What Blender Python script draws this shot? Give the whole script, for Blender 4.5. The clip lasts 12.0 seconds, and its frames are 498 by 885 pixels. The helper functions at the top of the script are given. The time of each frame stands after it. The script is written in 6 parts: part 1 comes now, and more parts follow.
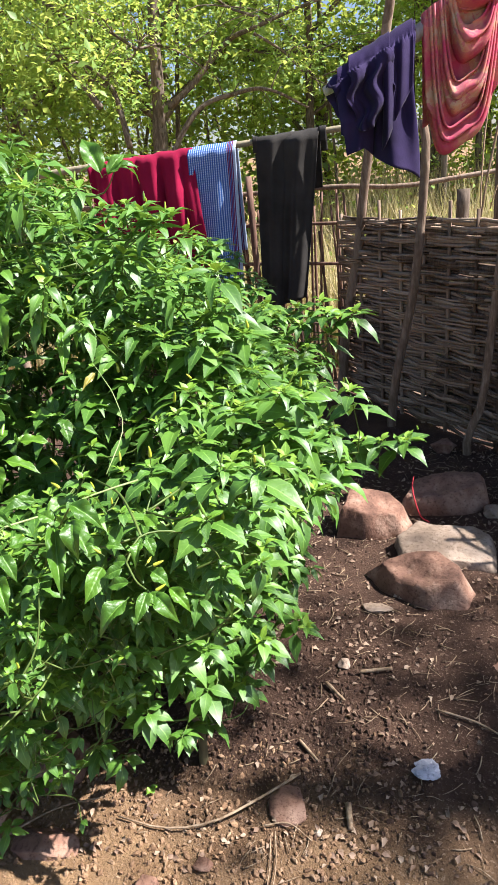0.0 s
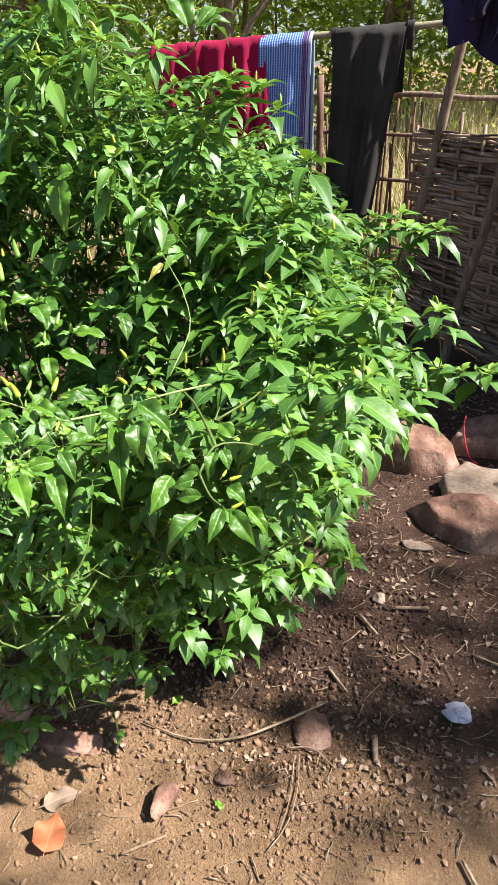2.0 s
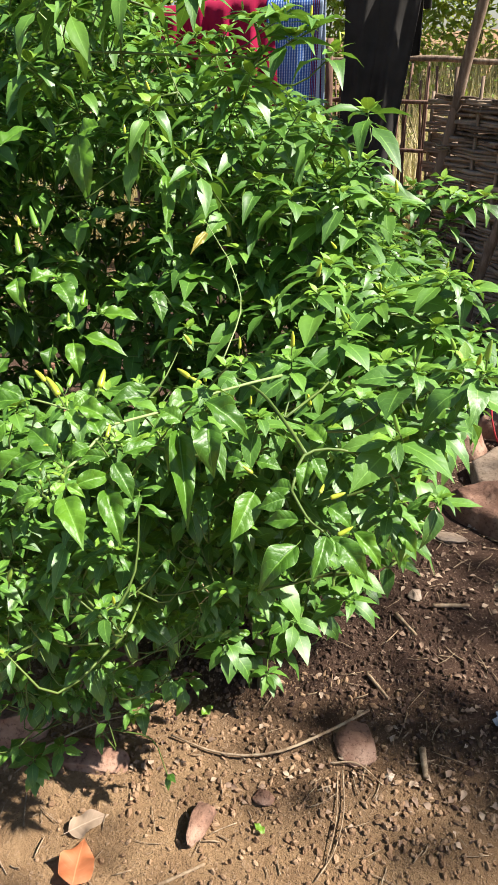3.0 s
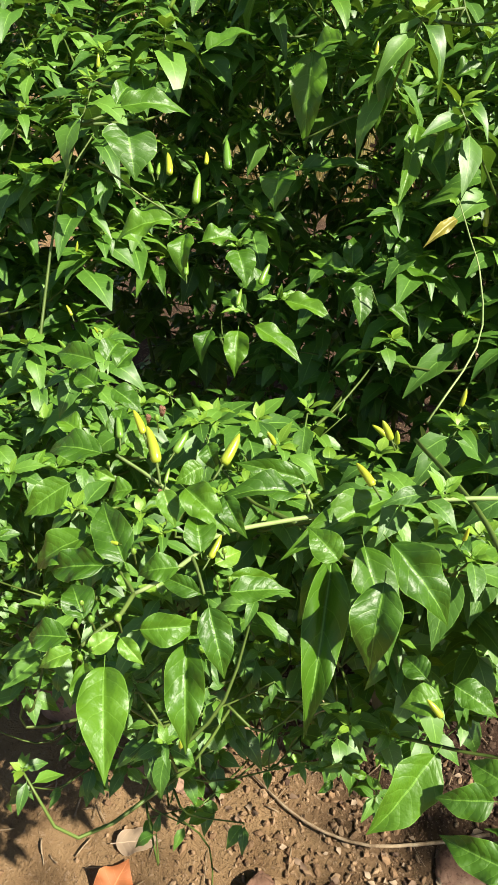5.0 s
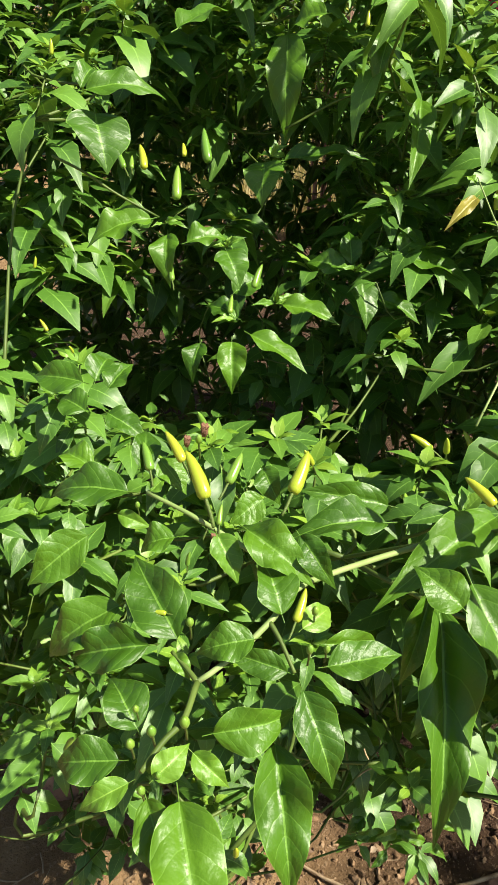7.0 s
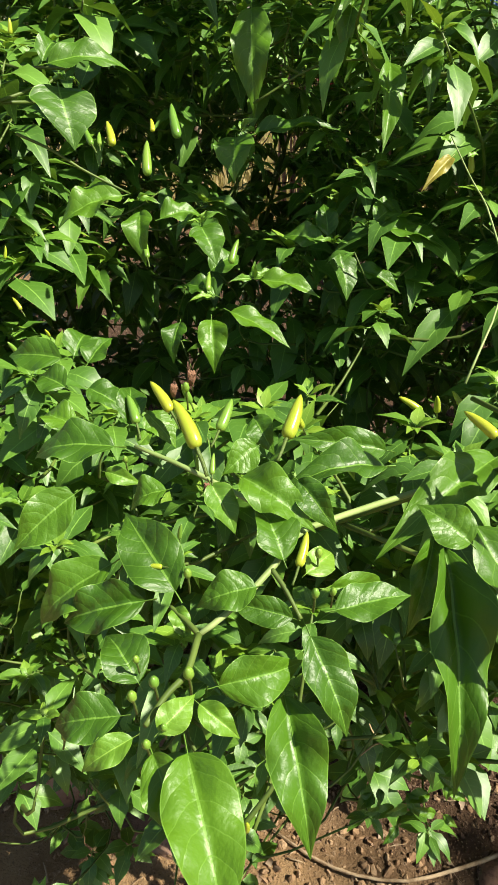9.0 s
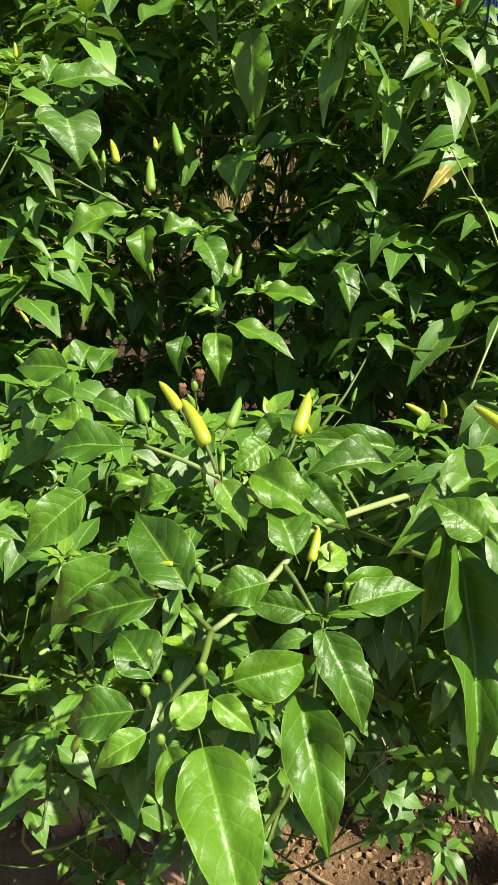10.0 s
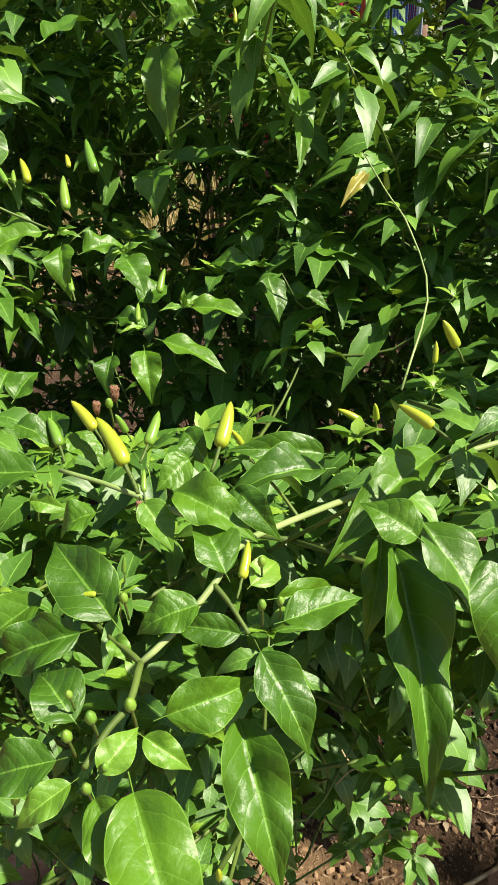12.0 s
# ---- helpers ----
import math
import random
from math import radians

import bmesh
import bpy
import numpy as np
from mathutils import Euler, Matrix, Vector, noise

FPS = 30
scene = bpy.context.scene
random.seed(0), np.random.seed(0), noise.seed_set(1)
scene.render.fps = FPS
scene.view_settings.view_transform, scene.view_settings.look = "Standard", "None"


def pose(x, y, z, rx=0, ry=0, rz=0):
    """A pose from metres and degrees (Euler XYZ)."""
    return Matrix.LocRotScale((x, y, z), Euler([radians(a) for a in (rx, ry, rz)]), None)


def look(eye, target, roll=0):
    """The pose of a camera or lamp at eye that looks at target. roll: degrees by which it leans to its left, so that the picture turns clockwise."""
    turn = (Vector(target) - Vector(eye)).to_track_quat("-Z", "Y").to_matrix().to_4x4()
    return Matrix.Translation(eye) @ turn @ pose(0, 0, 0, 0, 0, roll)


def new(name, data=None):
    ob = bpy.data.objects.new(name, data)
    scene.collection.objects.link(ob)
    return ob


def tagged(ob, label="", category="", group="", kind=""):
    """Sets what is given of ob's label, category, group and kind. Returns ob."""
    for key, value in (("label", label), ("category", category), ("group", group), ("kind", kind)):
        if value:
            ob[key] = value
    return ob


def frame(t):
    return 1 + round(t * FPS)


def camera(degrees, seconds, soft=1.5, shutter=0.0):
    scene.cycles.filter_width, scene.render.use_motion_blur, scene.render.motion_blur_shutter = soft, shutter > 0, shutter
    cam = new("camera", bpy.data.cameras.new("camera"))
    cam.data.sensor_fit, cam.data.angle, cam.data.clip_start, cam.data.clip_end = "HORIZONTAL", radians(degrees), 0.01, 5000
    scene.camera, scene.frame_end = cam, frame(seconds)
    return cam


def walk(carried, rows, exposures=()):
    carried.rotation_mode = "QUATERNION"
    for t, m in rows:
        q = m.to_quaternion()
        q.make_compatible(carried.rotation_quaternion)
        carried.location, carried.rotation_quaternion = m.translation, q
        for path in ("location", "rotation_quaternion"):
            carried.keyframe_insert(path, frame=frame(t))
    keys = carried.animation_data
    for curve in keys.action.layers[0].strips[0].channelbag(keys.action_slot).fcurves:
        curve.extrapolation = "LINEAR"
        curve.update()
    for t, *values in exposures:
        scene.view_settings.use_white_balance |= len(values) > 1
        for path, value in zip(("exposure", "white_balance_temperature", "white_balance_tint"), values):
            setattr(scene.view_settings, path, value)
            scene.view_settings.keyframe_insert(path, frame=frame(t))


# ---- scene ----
cam = camera(41.3, 12.0, soft=1.2)
PATH = [
    (0, (0.517, 0.338, 1.507), (0.087, 2.134, 0.741), -6.1),
    (0.5, (0.53, 0.351, 1.488), (0.129, 2.132, 0.672), -6.3),
    (1, (0.521, 0.359, 1.469), (0.087, 2.104, 0.592), -5.6),
    (1.5, (0.475, 0.367, 1.466), (-0.018, 2.063, 0.528), -3.4),
    (2, (0.423, 0.406, 1.453), (-0.078, 2.083, 0.484), -1.9),
    (2.5, (0.332, 0.469, 1.422), (-0.194, 2.132, 0.444), -3.4),
    (3, (0.292, 0.513, 1.408), (-0.183, 2.166, 0.386), -2.2),
    (3.5, (0.268, 0.604, 1.395), (-0.371, 2.195, 0.365), -1.3),
    (3.7, (0.259, 0.643, 1.393), (-0.454, 2.188, 0.342), -0.6),
    (5.3, (0.164, 0.793, 1.359), (-0.759, 2.139, 0.203), 2.5),
    (5.5, (0.159, 0.802, 1.355), (-0.799, 2.125, 0.201), 1.2),
    (6, (0.133, 0.812, 1.338), (-0.774, 2.219, 0.244), 0.3),
    (6.5, (0.1, 0.808, 1.319), (-0.743, 2.268, 0.244), 0.5),
    (7, (0.088, 0.812, 1.309), (-0.701, 2.301, 0.233), 1.6),
    (8.8, (0.084, 0.809, 1.285), (-0.647, 2.32, 0.198), 0.3),
    (9, (0.086, 0.808, 1.281), (-0.659, 2.326, 0.213), -0.6),
    (9.5, (0.088, 0.806, 1.276), (-0.664, 2.341, 0.239), -0.8),
    (10, (0.086, 0.802, 1.272), (-0.683, 2.347, 0.262), -1.6),
    (10.5, (0.088, 0.806, 1.269), (-0.658, 2.372, 0.275), -2.3),
    (11, (0.091, 0.814, 1.265), (-0.596, 2.405, 0.267), -2.6),
    (11.5, (0.094, 0.815, 1.263), (-0.568, 2.428, 0.282), -3.2),
    (12, (0.091, 0.815, 1.264), (-0.539, 2.446, 0.292), -3.1),
]
EXPOSURES = [(0, 1.55, 5950, 21), (2, 1.48, 6050, 20), (3.5, 1.3, 6400, 14), (5.5, 1.08, 6800, 9), (12, 1.03, 6900, 9)]
walk(cam, [(t, look(eye, target, roll)) for t, eye, target, roll in PATH], EXPOSURES)

# ---- light ----
SUN = Vector((0.85, 0.06, 1.0)).normalized()      # the way towards the sun
world = bpy.data.worlds.new("world")
world.use_nodes = True
scene.world = world
wn = world.node_tree.nodes
sky = wn.new("ShaderNodeTexSky")
sky.sky_type, sky.sun_disc = "NISHITA", False
sky.sun_elevation = math.asin(SUN.z)
sky.sun_rotation = math.atan2(SUN.x, SUN.y)
world.node_tree.links.new(sky.outputs[0], wn["Background"].inputs[0])
wn["Background"].inputs[1].default_value = 0.052
sun = new("sun", bpy.data.lights.new("sun", "SUN"))
sun.data.energy, sun.data.angle, sun.data.color = 5.0, radians(0.55), (1.0, 0.94, 0.84)
sun.matrix_world = look(SUN * 30, (0, 0, 0))

# ---- materials ----


class Nodes:
    """A short way to write node trees."""

    def __init__(self, name, rough=0.7, spec=0.3):
        self.mat = bpy.data.materials.new(name)
        self.mat.use_nodes = True
        self.tree = self.mat.node_tree
        self.bsdf = self.tree.nodes["Principled BSDF"]
        self.bsdf.inputs["Roughness"].default_value = rough
        self.bsdf.inputs["Specular IOR Level"].default_value = spec

    def node(self, kind, **put):
        n = self.tree.nodes.new("ShaderNode" + kind)
        for key, value in put.items():
            if key == "operation":
                n.operation = value
            elif key == "blend_type":
                n.blend_type = value
            else:
                self.put(n, int(key[1:]), value)
        return n

    def put(self, n, socket, value):
        if isinstance(value, bpy.types.NodeSocket):
            self.tree.links.new(value, n.inputs[socket])
        else:
            n.inputs[socket].default_value = value

    def math(self, operation, a, b=0.0, c=0.0):
        return self.node("Math", operation=operation, i0=a, i1=b, i2=c).outputs[0]

    def noise(self, scale, detail=4.0, rough=0.55, vector=None):
        n = self.node("TexNoise")
        n.inputs["Scale"].default_value, n.inputs["Detail"].default_value = scale, detail
        n.inputs["Roughness"].default_value = rough
        if vector is not None:
            self.tree.links.new(vector, n.inputs["Vector"])
        return n.outputs[0]

    def place(self, stretch=(1, 1, 1), source="Object"):
        m = self.node("Mapping")
        self.tree.links.new(self.node("TexCoord").outputs[source], m.inputs[0])
        m.inputs["Scale"].default_value = stretch
        return m.outputs[0]

    def ramp(self, fac, *stops):
        r = self.node("ValToRGB")
        self.tree.links.new(fac, r.inputs[0])
        e = r.color_ramp.elements
        while len(e) < len(stops):
            e.new(0.5)
        for el, (at, col) in zip(e, stops):
            el.position, el.color = at, (*col, 1)
        return r.outputs[0]

    def mix(self, fac, a, b, blend="MIX"):
        n = self.node("Mix")
        n.data_type, n.blend_type = "RGBA", blend
        for socket, value in ((0, fac), (6, a), (7, b)):
            if isinstance(value, tuple) and len(value) == 3:
                value = (*value, 1)
            self.put(n, socket, value)
        return n.outputs[2]

    def colour(self, value):
        self.put(self.bsdf, "Base Color", value if isinstance(value, bpy.types.NodeSocket) else (*value, 1))
        return self

    def bump(self, height, strength=0.4, distance=0.01):
        b = self.node("Bump")
        b.inputs["Strength"].default_value, b.inputs["Distance"].default_value = strength, distance
        self.tree.links.new(height, b.inputs["Height"])
        self.tree.links.new(b.outputs[0], self.bsdf.inputs["Normal"])
        return self

    def thin(self, colour, share):
        """Lets light through, as a leaf or thin cloth does."""
        t = self.node("BsdfTranslucent")
        self.put(t, "Color", colour if isinstance(colour, bpy.types.NodeSocket) else (*colour, 1))
        m = self.node("MixShader")
        m.inputs[0].default_value = share
        self.tree.links.new(self.bsdf.outputs[0], m.inputs[1])
        self.tree.links.new(t.outputs[0], m.inputs[2])
        self.tree.links.new(m.outputs[0], self.tree.nodes["Material Output"].inputs[0])
        return self


def leaf_material(name, dark, mid, light, joined, rough=0.42, share=0.15, veins=True, gloss=0.65, relief=0.15):
    n = Nodes(name, rough, gloss)
    rnd = n.node("NewGeometry").outputs["Random Per Island"] if joined else n.node("ObjectInfo").outputs["Random"]
    col = n.ramp(rnd, (0.0, dark), (0.55, mid), (1.0, light))
    uv = n.node("SeparateXYZ")
    n.tree.links.new(n.node("TexCoord").outputs["UV"], uv.inputs[0])
    across = n.math("ABSOLUTE", n.math("SUBTRACT", uv.outputs[0], 0.5))
    along = n.math("SUBTRACT", uv.outputs[1], n.math("MULTIPLY", n.math("POWER", across, 1.4), 0.52))
    wander = n.math("MULTIPLY", n.noise(6.0, 2.0, 0.5, n.place((0.45, 1, 1), "UV")), 0.07)
    side = n.math("ABSOLUTE", n.math("SINE", n.math("MULTIPLY", n.math("ADD", along, wander), 21.0)))
    vein = n.math("LESS_THAN", side, 0.09)
    rib = n.math("LESS_THAN", across, 0.02)
    rim = n.math("GREATER_THAN", across, 0.484)
    pale = tuple(min(1, c * 1.5 + 0.03) for c in light)
    blot = n.noise(5.0, 3.0, 0.55, n.place((0.45, 1, 1), "UV"))
    col = n.mix(n.math("MULTIPLY", blot, 0.5), col, tuple(c * 1.35 for c in mid))
    if veins:
        col = n.mix(n.math("MULTIPLY", vein, 0.28), col, pale)
        col = n.mix(n.math("MULTIPLY", rib, 0.7), col, pale)
        col = n.mix(n.math("MULTIPLY", rim, 0.6), col, pale)
    n.colour(col)
    n.put(n.bsdf, "Roughness", n.math("MULTIPLY_ADD", blot, 0.25, rough - 0.06))
    if veins:
        pucker = n.math("SUBTRACT", n.math("POWER", side, 0.6), n.math("MULTIPLY", rib, 0.6))
        pucker = n.math("ADD", pucker, n.math("MULTIPLY", n.noise(16.0, 3.0, 0.6, n.place((0.45, 1, 1), "UV")), 1.6))
        n.bump(n.math("ADD", n.math("MULTIPLY", pucker, 0.25), n.math("MULTIPLY", blot, 1.0)), relief, 0.0015 if joined else 0.005)
    n.thin(n.mix(0.5, col, tuple(min(1, c * k) for c, k in zip(light, (2.6, 2.2, 1.6)))), share)
    return n.mat


LEAF = [(0.030, 0.088, 0.010), (0.062, 0.162, 0.016), (0.128, 0.268, 0.028)]
leaf_one = leaf_material("chilli_leaf", *LEAF, False)
leaf_many = leaf_material("chilli_foliage", *LEAF, True)
leaf_large = leaf_material("large_chilli_leaf", (0.027, 0.084, 0.005), (0.052, 0.138, 0.007), (0.092, 0.208, 0.010), False, 0.38, 0.12, True, 0.5, 0.22)
leaf_young = leaf_material("young_chilli_leaf", (0.065, 0.170, 0.010), (0.105, 0.235, 0.016), (0.17, 0.31, 0.028), False)
leaf_new = leaf_material("new_chilli_growth", (0.09, 0.20, 0.012), (0.14, 0.27, 0.020), (0.21, 0.35, 0.035), True)
leaf_yellow = leaf_material("yellow_leaf", (0.15, 0.14, 0.015), (0.20, 0.18, 0.018), (0.25, 0.22, 0.03), False)
tree_leaf = leaf_material("tree_leaf", (0.075, 0.17, 0.03), (0.20, 0.36, 0.055), (0.38, 0.54, 0.12), True, 0.5, 0.45, False)
wood_leaf = leaf_material("woodland_leaf", (0.06, 0.12, 0.022), (0.17, 0.27, 0.04), (0.36, 0.46, 0.075), True, 0.55, 0.38, False)
dry_blade = leaf_material("dry_grass_blade", (0.24, 0.19, 0.08), (0.38, 0.31, 0.15), (0.52, 0.45, 0.25), True, 0.7, 0.3, False)


def stem_material(name, a, b, rough=0.5):
    n = Nodes(name, rough, 0.35)
    f = n.noise(30.0, 4.0, 0.6, n.place((1, 1, 0.3)))
    n.colour(n.ramp(f, (0.3, a), (0.7, b)))
    n.bump(f, 0.3, 0.002)
    return n.mat


green_stem = stem_material("green_stem", (0.05, 0.09, 0.015), (0.12, 0.18, 0.035))
pale_stem = stem_material("pale_green_stem", (0.17, 0.26, 0.07), (0.31, 0.40, 0.15))
brown_stem = stem_material("brown_stem", (0.07, 0.06, 0.03), (0.16, 0.14, 0.06), 0.7)
dry_stem = stem_material("dry_stem", (0.32, 0.24, 0.12), (0.50, 0.40, 0.22), 0.7)


def pod_material(name, a, b):
    n = Nodes(name, 0.28, 0.5)
    c = n.mix(n.node("ObjectInfo").outputs["Random"], a, b)
    n.colour(n.mix(n.noise(60.0, 2.0, 0.5, n.place()), c, tuple(v * 0.8 for v in a)))
    n.bsdf.inputs["Subsurface Weight"].default_value = 0.15
    n.bsdf.inputs["Subsurface Radius"].default_value = (0.004, 0.004, 0.002)
    return n.mat


pod_yellow = pod_material("yellow_green_pod", (0.34, 0.44, 0.035), (0.56, 0.56, 0.05))
pod_green = pod_material("green_pod", (0.14, 0.30, 0.04), (0.30, 0.44, 0.06))
pod_red = pod_material("red_pod", (0.75, 0.07, 0.02), (0.8, 0.12, 0.02))
dried = stem_material("dried_flower", (0.14, 0.07, 0.04), (0.28, 0.15, 0.09), 0.9)


def soil_material():
    n = Nodes("soil", 0.95, 0.15)
    p = n.place()
    big, mid, fine = n.noise(1.1, 4.0, 0.6, p), n.noise(9.0, 6.0, 0.65, p), n.noise(120.0, 5.0, 0.7, p)
    dry = n.ramp(mid, (0.3, (0.21, 0.125, 0.060)), (0.7, (0.38, 0.25, 0.125)))
    # darker tone: dampness together with shade put into the colour
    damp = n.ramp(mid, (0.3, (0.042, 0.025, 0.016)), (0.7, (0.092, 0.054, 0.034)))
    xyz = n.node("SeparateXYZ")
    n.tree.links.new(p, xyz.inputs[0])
    # dark soil from the bushes to the fence: damp, plus shade painted in
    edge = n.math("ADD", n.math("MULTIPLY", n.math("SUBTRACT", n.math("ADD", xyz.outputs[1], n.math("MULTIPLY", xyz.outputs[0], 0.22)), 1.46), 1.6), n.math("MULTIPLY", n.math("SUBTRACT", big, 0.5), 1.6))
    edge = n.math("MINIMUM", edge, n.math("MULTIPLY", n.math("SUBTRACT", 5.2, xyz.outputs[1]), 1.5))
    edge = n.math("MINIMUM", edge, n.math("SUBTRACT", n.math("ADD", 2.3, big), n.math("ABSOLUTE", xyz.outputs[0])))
    wet_shade = n.node("MapRange", i0=edge, i1=-0.25, i2=0.4)
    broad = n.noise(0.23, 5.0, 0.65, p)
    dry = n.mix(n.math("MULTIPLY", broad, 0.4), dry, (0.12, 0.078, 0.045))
    col = n.mix(wet_shade.outputs[0], dry, damp)
    col = n.mix(n.math("MULTIPLY", n.math("GREATER_THAN", fine, 0.60), 0.35), col, (0.42, 0.31, 0.21))
    n.colour(n.mix(n.math("MULTIPLY", n.math("LESS_THAN", fine, 0.38), 0.5), col, (0.07, 0.045, 0.03)))
    n.bump(n.math("ADD", mid, n.math("MULTIPLY", fine, 0.8)), 1.0, 0.014)
    return n.mat


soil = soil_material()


def stone_material(name, a, b, c, island=False):
    n = Nodes(name, 0.85, 0.25)
    p = n.place()
    big, fine = n.noise(11.0, 5.0, 0.6, p), n.noise(90.0, 5.0, 0.7, p)
    rnd = n.node("NewGeometry").outputs["Random Per Island"] if island else n.node("ObjectInfo").outputs["Random"]
    col = n.ramp(big, (0.28, a), (0.5, b), (0.72, c))
    col = n.mix(0.6 if island else 0.15, col, n.ramp(rnd, (0.0, a), (0.5, b), (1.0, c)))
    n.colour(n.mix(n.math("MULTIPLY", n.math("LESS_THAN", fine, 0.42), 0.4), col, tuple(v * 0.5 for v in a)))
    n.bump(n.math("ADD", big, n.math("MULTIPLY", fine, 0.35)), 0.7, 0.012)
    return n.mat


red_stone = stone_material("red_brown_stone", (0.095, 0.050, 0.033), (0.225, 0.125, 0.080), (0.42, 0.29, 0.20))
tan_stone = stone_material("tan_stone", (0.14, 0.10, 0.065), (0.27, 0.205, 0.14), (0.40, 0.33, 0.25))
pale_stone = stone_material("pale_stone", (0.34, 0.27, 0.19), (0.46, 0.38, 0.28), (0.56, 0.48, 0.37))
pebble_mat = stone_material("gravel", (0.14, 0.080, 0.042), (0.25, 0.155, 0.082), (0.40, 0.28, 0.165), True)
# matches the darkened soil: damp, with some shade in the colour
clod_mat = stone_material("dark_clods", (0.040, 0.023, 0.015), (0.085, 0.050, 0.031), (0.155, 0.10, 0.062), True)


def wood_material(name, a, b, c, grain=(6, 6, 1.2), vary=0.0):
    n = Nodes(name, 0.85, 0.2)
    p = n.place(grain)
    f, g = n.noise(9.0, 6.0, 0.65, p), n.noise(2.0, 3.0, 0.5, n.place())
    col = n.ramp(f, (0.3, a), (0.5, b), (0.72, c))
    rnd = n.node("ObjectInfo").outputs["Random"]
    col = n.mix(n.math("MULTIPLY", rnd, 0.25), col, a)
    if vary:
        col = n.mix(vary, col, n.ramp(rnd, (0.0, a), (0.55, b), (1.0, c)))
    n.colour(n.mix(n.math("MULTIPLY", n.math("GREATER_THAN", g, 0.58), 0.35), col, c))
    n.bump(f, 0.6, 0.006)
    return n.mat


post_wood = wood_material("weathered_post", (0.10, 0.070, 0.045), (0.22, 0.160, 0.105), (0.40, 0.315, 0.225))
wattle_wood = wood_material("woven_twig", (0.052, 0.035, 0.022), (0.165, 0.115, 0.074), (0.50, 0.39, 0.27), vary=0.65)
stick_wood = wood_material("fence_stick", (0.08, 0.045, 0.030), (0.17, 0.10, 0.068), (0.28, 0.19, 0.13))
bamboo = wood_material("dry_bamboo", (0.20, 0.17, 0.10), (0.32, 0.28, 0.17), (0.44, 0.39, 0.26), (3, 3, 3))
pale_wood = wood_material("bleached_pole", (0.30, 0.27, 0.23), (0.46, 0.42, 0.37), (0.60, 0.56, 0.50))
bark = wood_material("bark", (0.06, 0.045, 0.03), (0.15, 0.115, 0.08), (0.30, 0.25, 0.19))
straw_mat = wood_material("straw", (0.16, 0.105, 0.058), (0.29, 0.21, 0.125), (0.46, 0.37, 0.24))


def cloth_material(name, a, b, share=0.12, weave=420.0):
    n = Nodes(name, 0.9, 0.15)
    p = n.place()
    f = n.noise(5.0, 4.0, 0.6, p)
    n.colour(n.ramp(f, (0.3, a), (0.7, b)))
    n.bsdf.inputs["Sheen Weight"].default_value = 0.04
    n.bump(n.math("ADD", n.noise(weave, 2.0, 0.5, p), n.math("MULTIPLY", n.noise(28.0, 3.0, 0.6, p), 2.0)), 0.25, 0.003)
    n.thin(b, share)
    return n.mat


red_cloth = cloth_material("crimson_cloth", (0.24, 0.006, 0.035), (0.36, 0.011, 0.052))
black_cloth = cloth_material("faded_black_cloth", (0.020, 0.019, 0.016), (0.046, 0.043, 0.036), 0.03)
navy_cloth = cloth_material("dark_purple_blue_cloth", (0.012, 0.008, 0.028), (0.038, 0.025, 0.085), 0.04)


def check_material():
    n = Nodes("blue_checked_cloth", 0.9, 0.15)
    uv = n.node("SeparateXYZ")
    n.tree.links.new(n.node("TexCoord").outputs["UV"], uv.inputs[0])
    u, v = uv.outputs[0], uv.outputs[1]
    up = n.math("GREATER_THAN", n.math("FRACT", n.math("MULTIPLY", u, 22.0)), 0.62)
    over = n.math("GREATER_THAN", n.math("FRACT", n.math("MULTIPLY", v, 120.0)), 0.6)
    col = n.mix(up, (0.05, 0.15, 0.44), (0.46, 0.58, 0.74))
    col = n.mix(n.math("MULTIPLY", over, 0.38), col, (0.02, 0.05, 0.20))
    hem = n.math("MULTIPLY", n.math("GREATER_THAN", u, 0.80), n.math("LESS_THAN", u, 0.94))
    bars = n.math("GREATER_THAN", n.math("FRACT", n.math("MULTIPLY", u, 30.0)), 0.45)
    col = n.mix(n.math("MULTIPLY", hem, bars), col, (0.16, 0.02, 0.06))
    n.colour(n.mix(n.math("GREATER_THAN", u, 0.95), col, (0.42, 0.52, 0.62)))
    n.bump(n.math("ADD", up, over), 0.2, 0.002)
    n.thin(col, 0.12)
    return n.mat


def dye_material():
    n = Nodes("tie_dyed_cloth", 0.9, 0.15)
    p = n.place()
    blotch = n.noise(13.0, 4.0, 0.6, p)
    col = n.ramp(blotch, (0.38, (0.58, 0.08, 0.16)), (0.47, (0.62, 0.18, 0.18)), (0.54, (0.64, 0.30, 0.19)), (0.62, (0.62, 0.46, 0.32)))
    n.colour(n.mix(n.math("MULTIPLY", n.math("GREATER_THAN", n.noise(26.0, 3.0, 0.6, p), 0.52), 0.7), col, (0.54, 0.07, 0.15)))
    n.bump(n.noise(300.0, 2.0, 0.5, p), 0.2, 0.002)
    n.thin(col, 0.2)
    return n.mat


check_cloth = check_material()
dye_cloth = dye_material()
foil = stone_material("crumpled_foil_paper", (0.30, 0.31, 0.34), (0.48, 0.49, 0.52), (0.68, 0.68, 0.70))
rust_leaf = leaf_material("rust_orange_dead_leaf", (0.32, 0.095, 0.03), (0.37, 0.12, 0.038), (0.42, 0.15, 0.05), False, 0.7, 0.15)
litter_leaf = leaf_material("leaf_litter", (0.10, 0.06, 0.035), (0.24, 0.16, 0.10), (0.42, 0.33, 0.22), True, 0.8, 0.1, False)
red_string = stem_material("red_string", (0.35, 0.02, 0.03), (0.45, 0.04, 0.04), 0.8)

# ---- shaping tools ----
rng = random.Random(7)


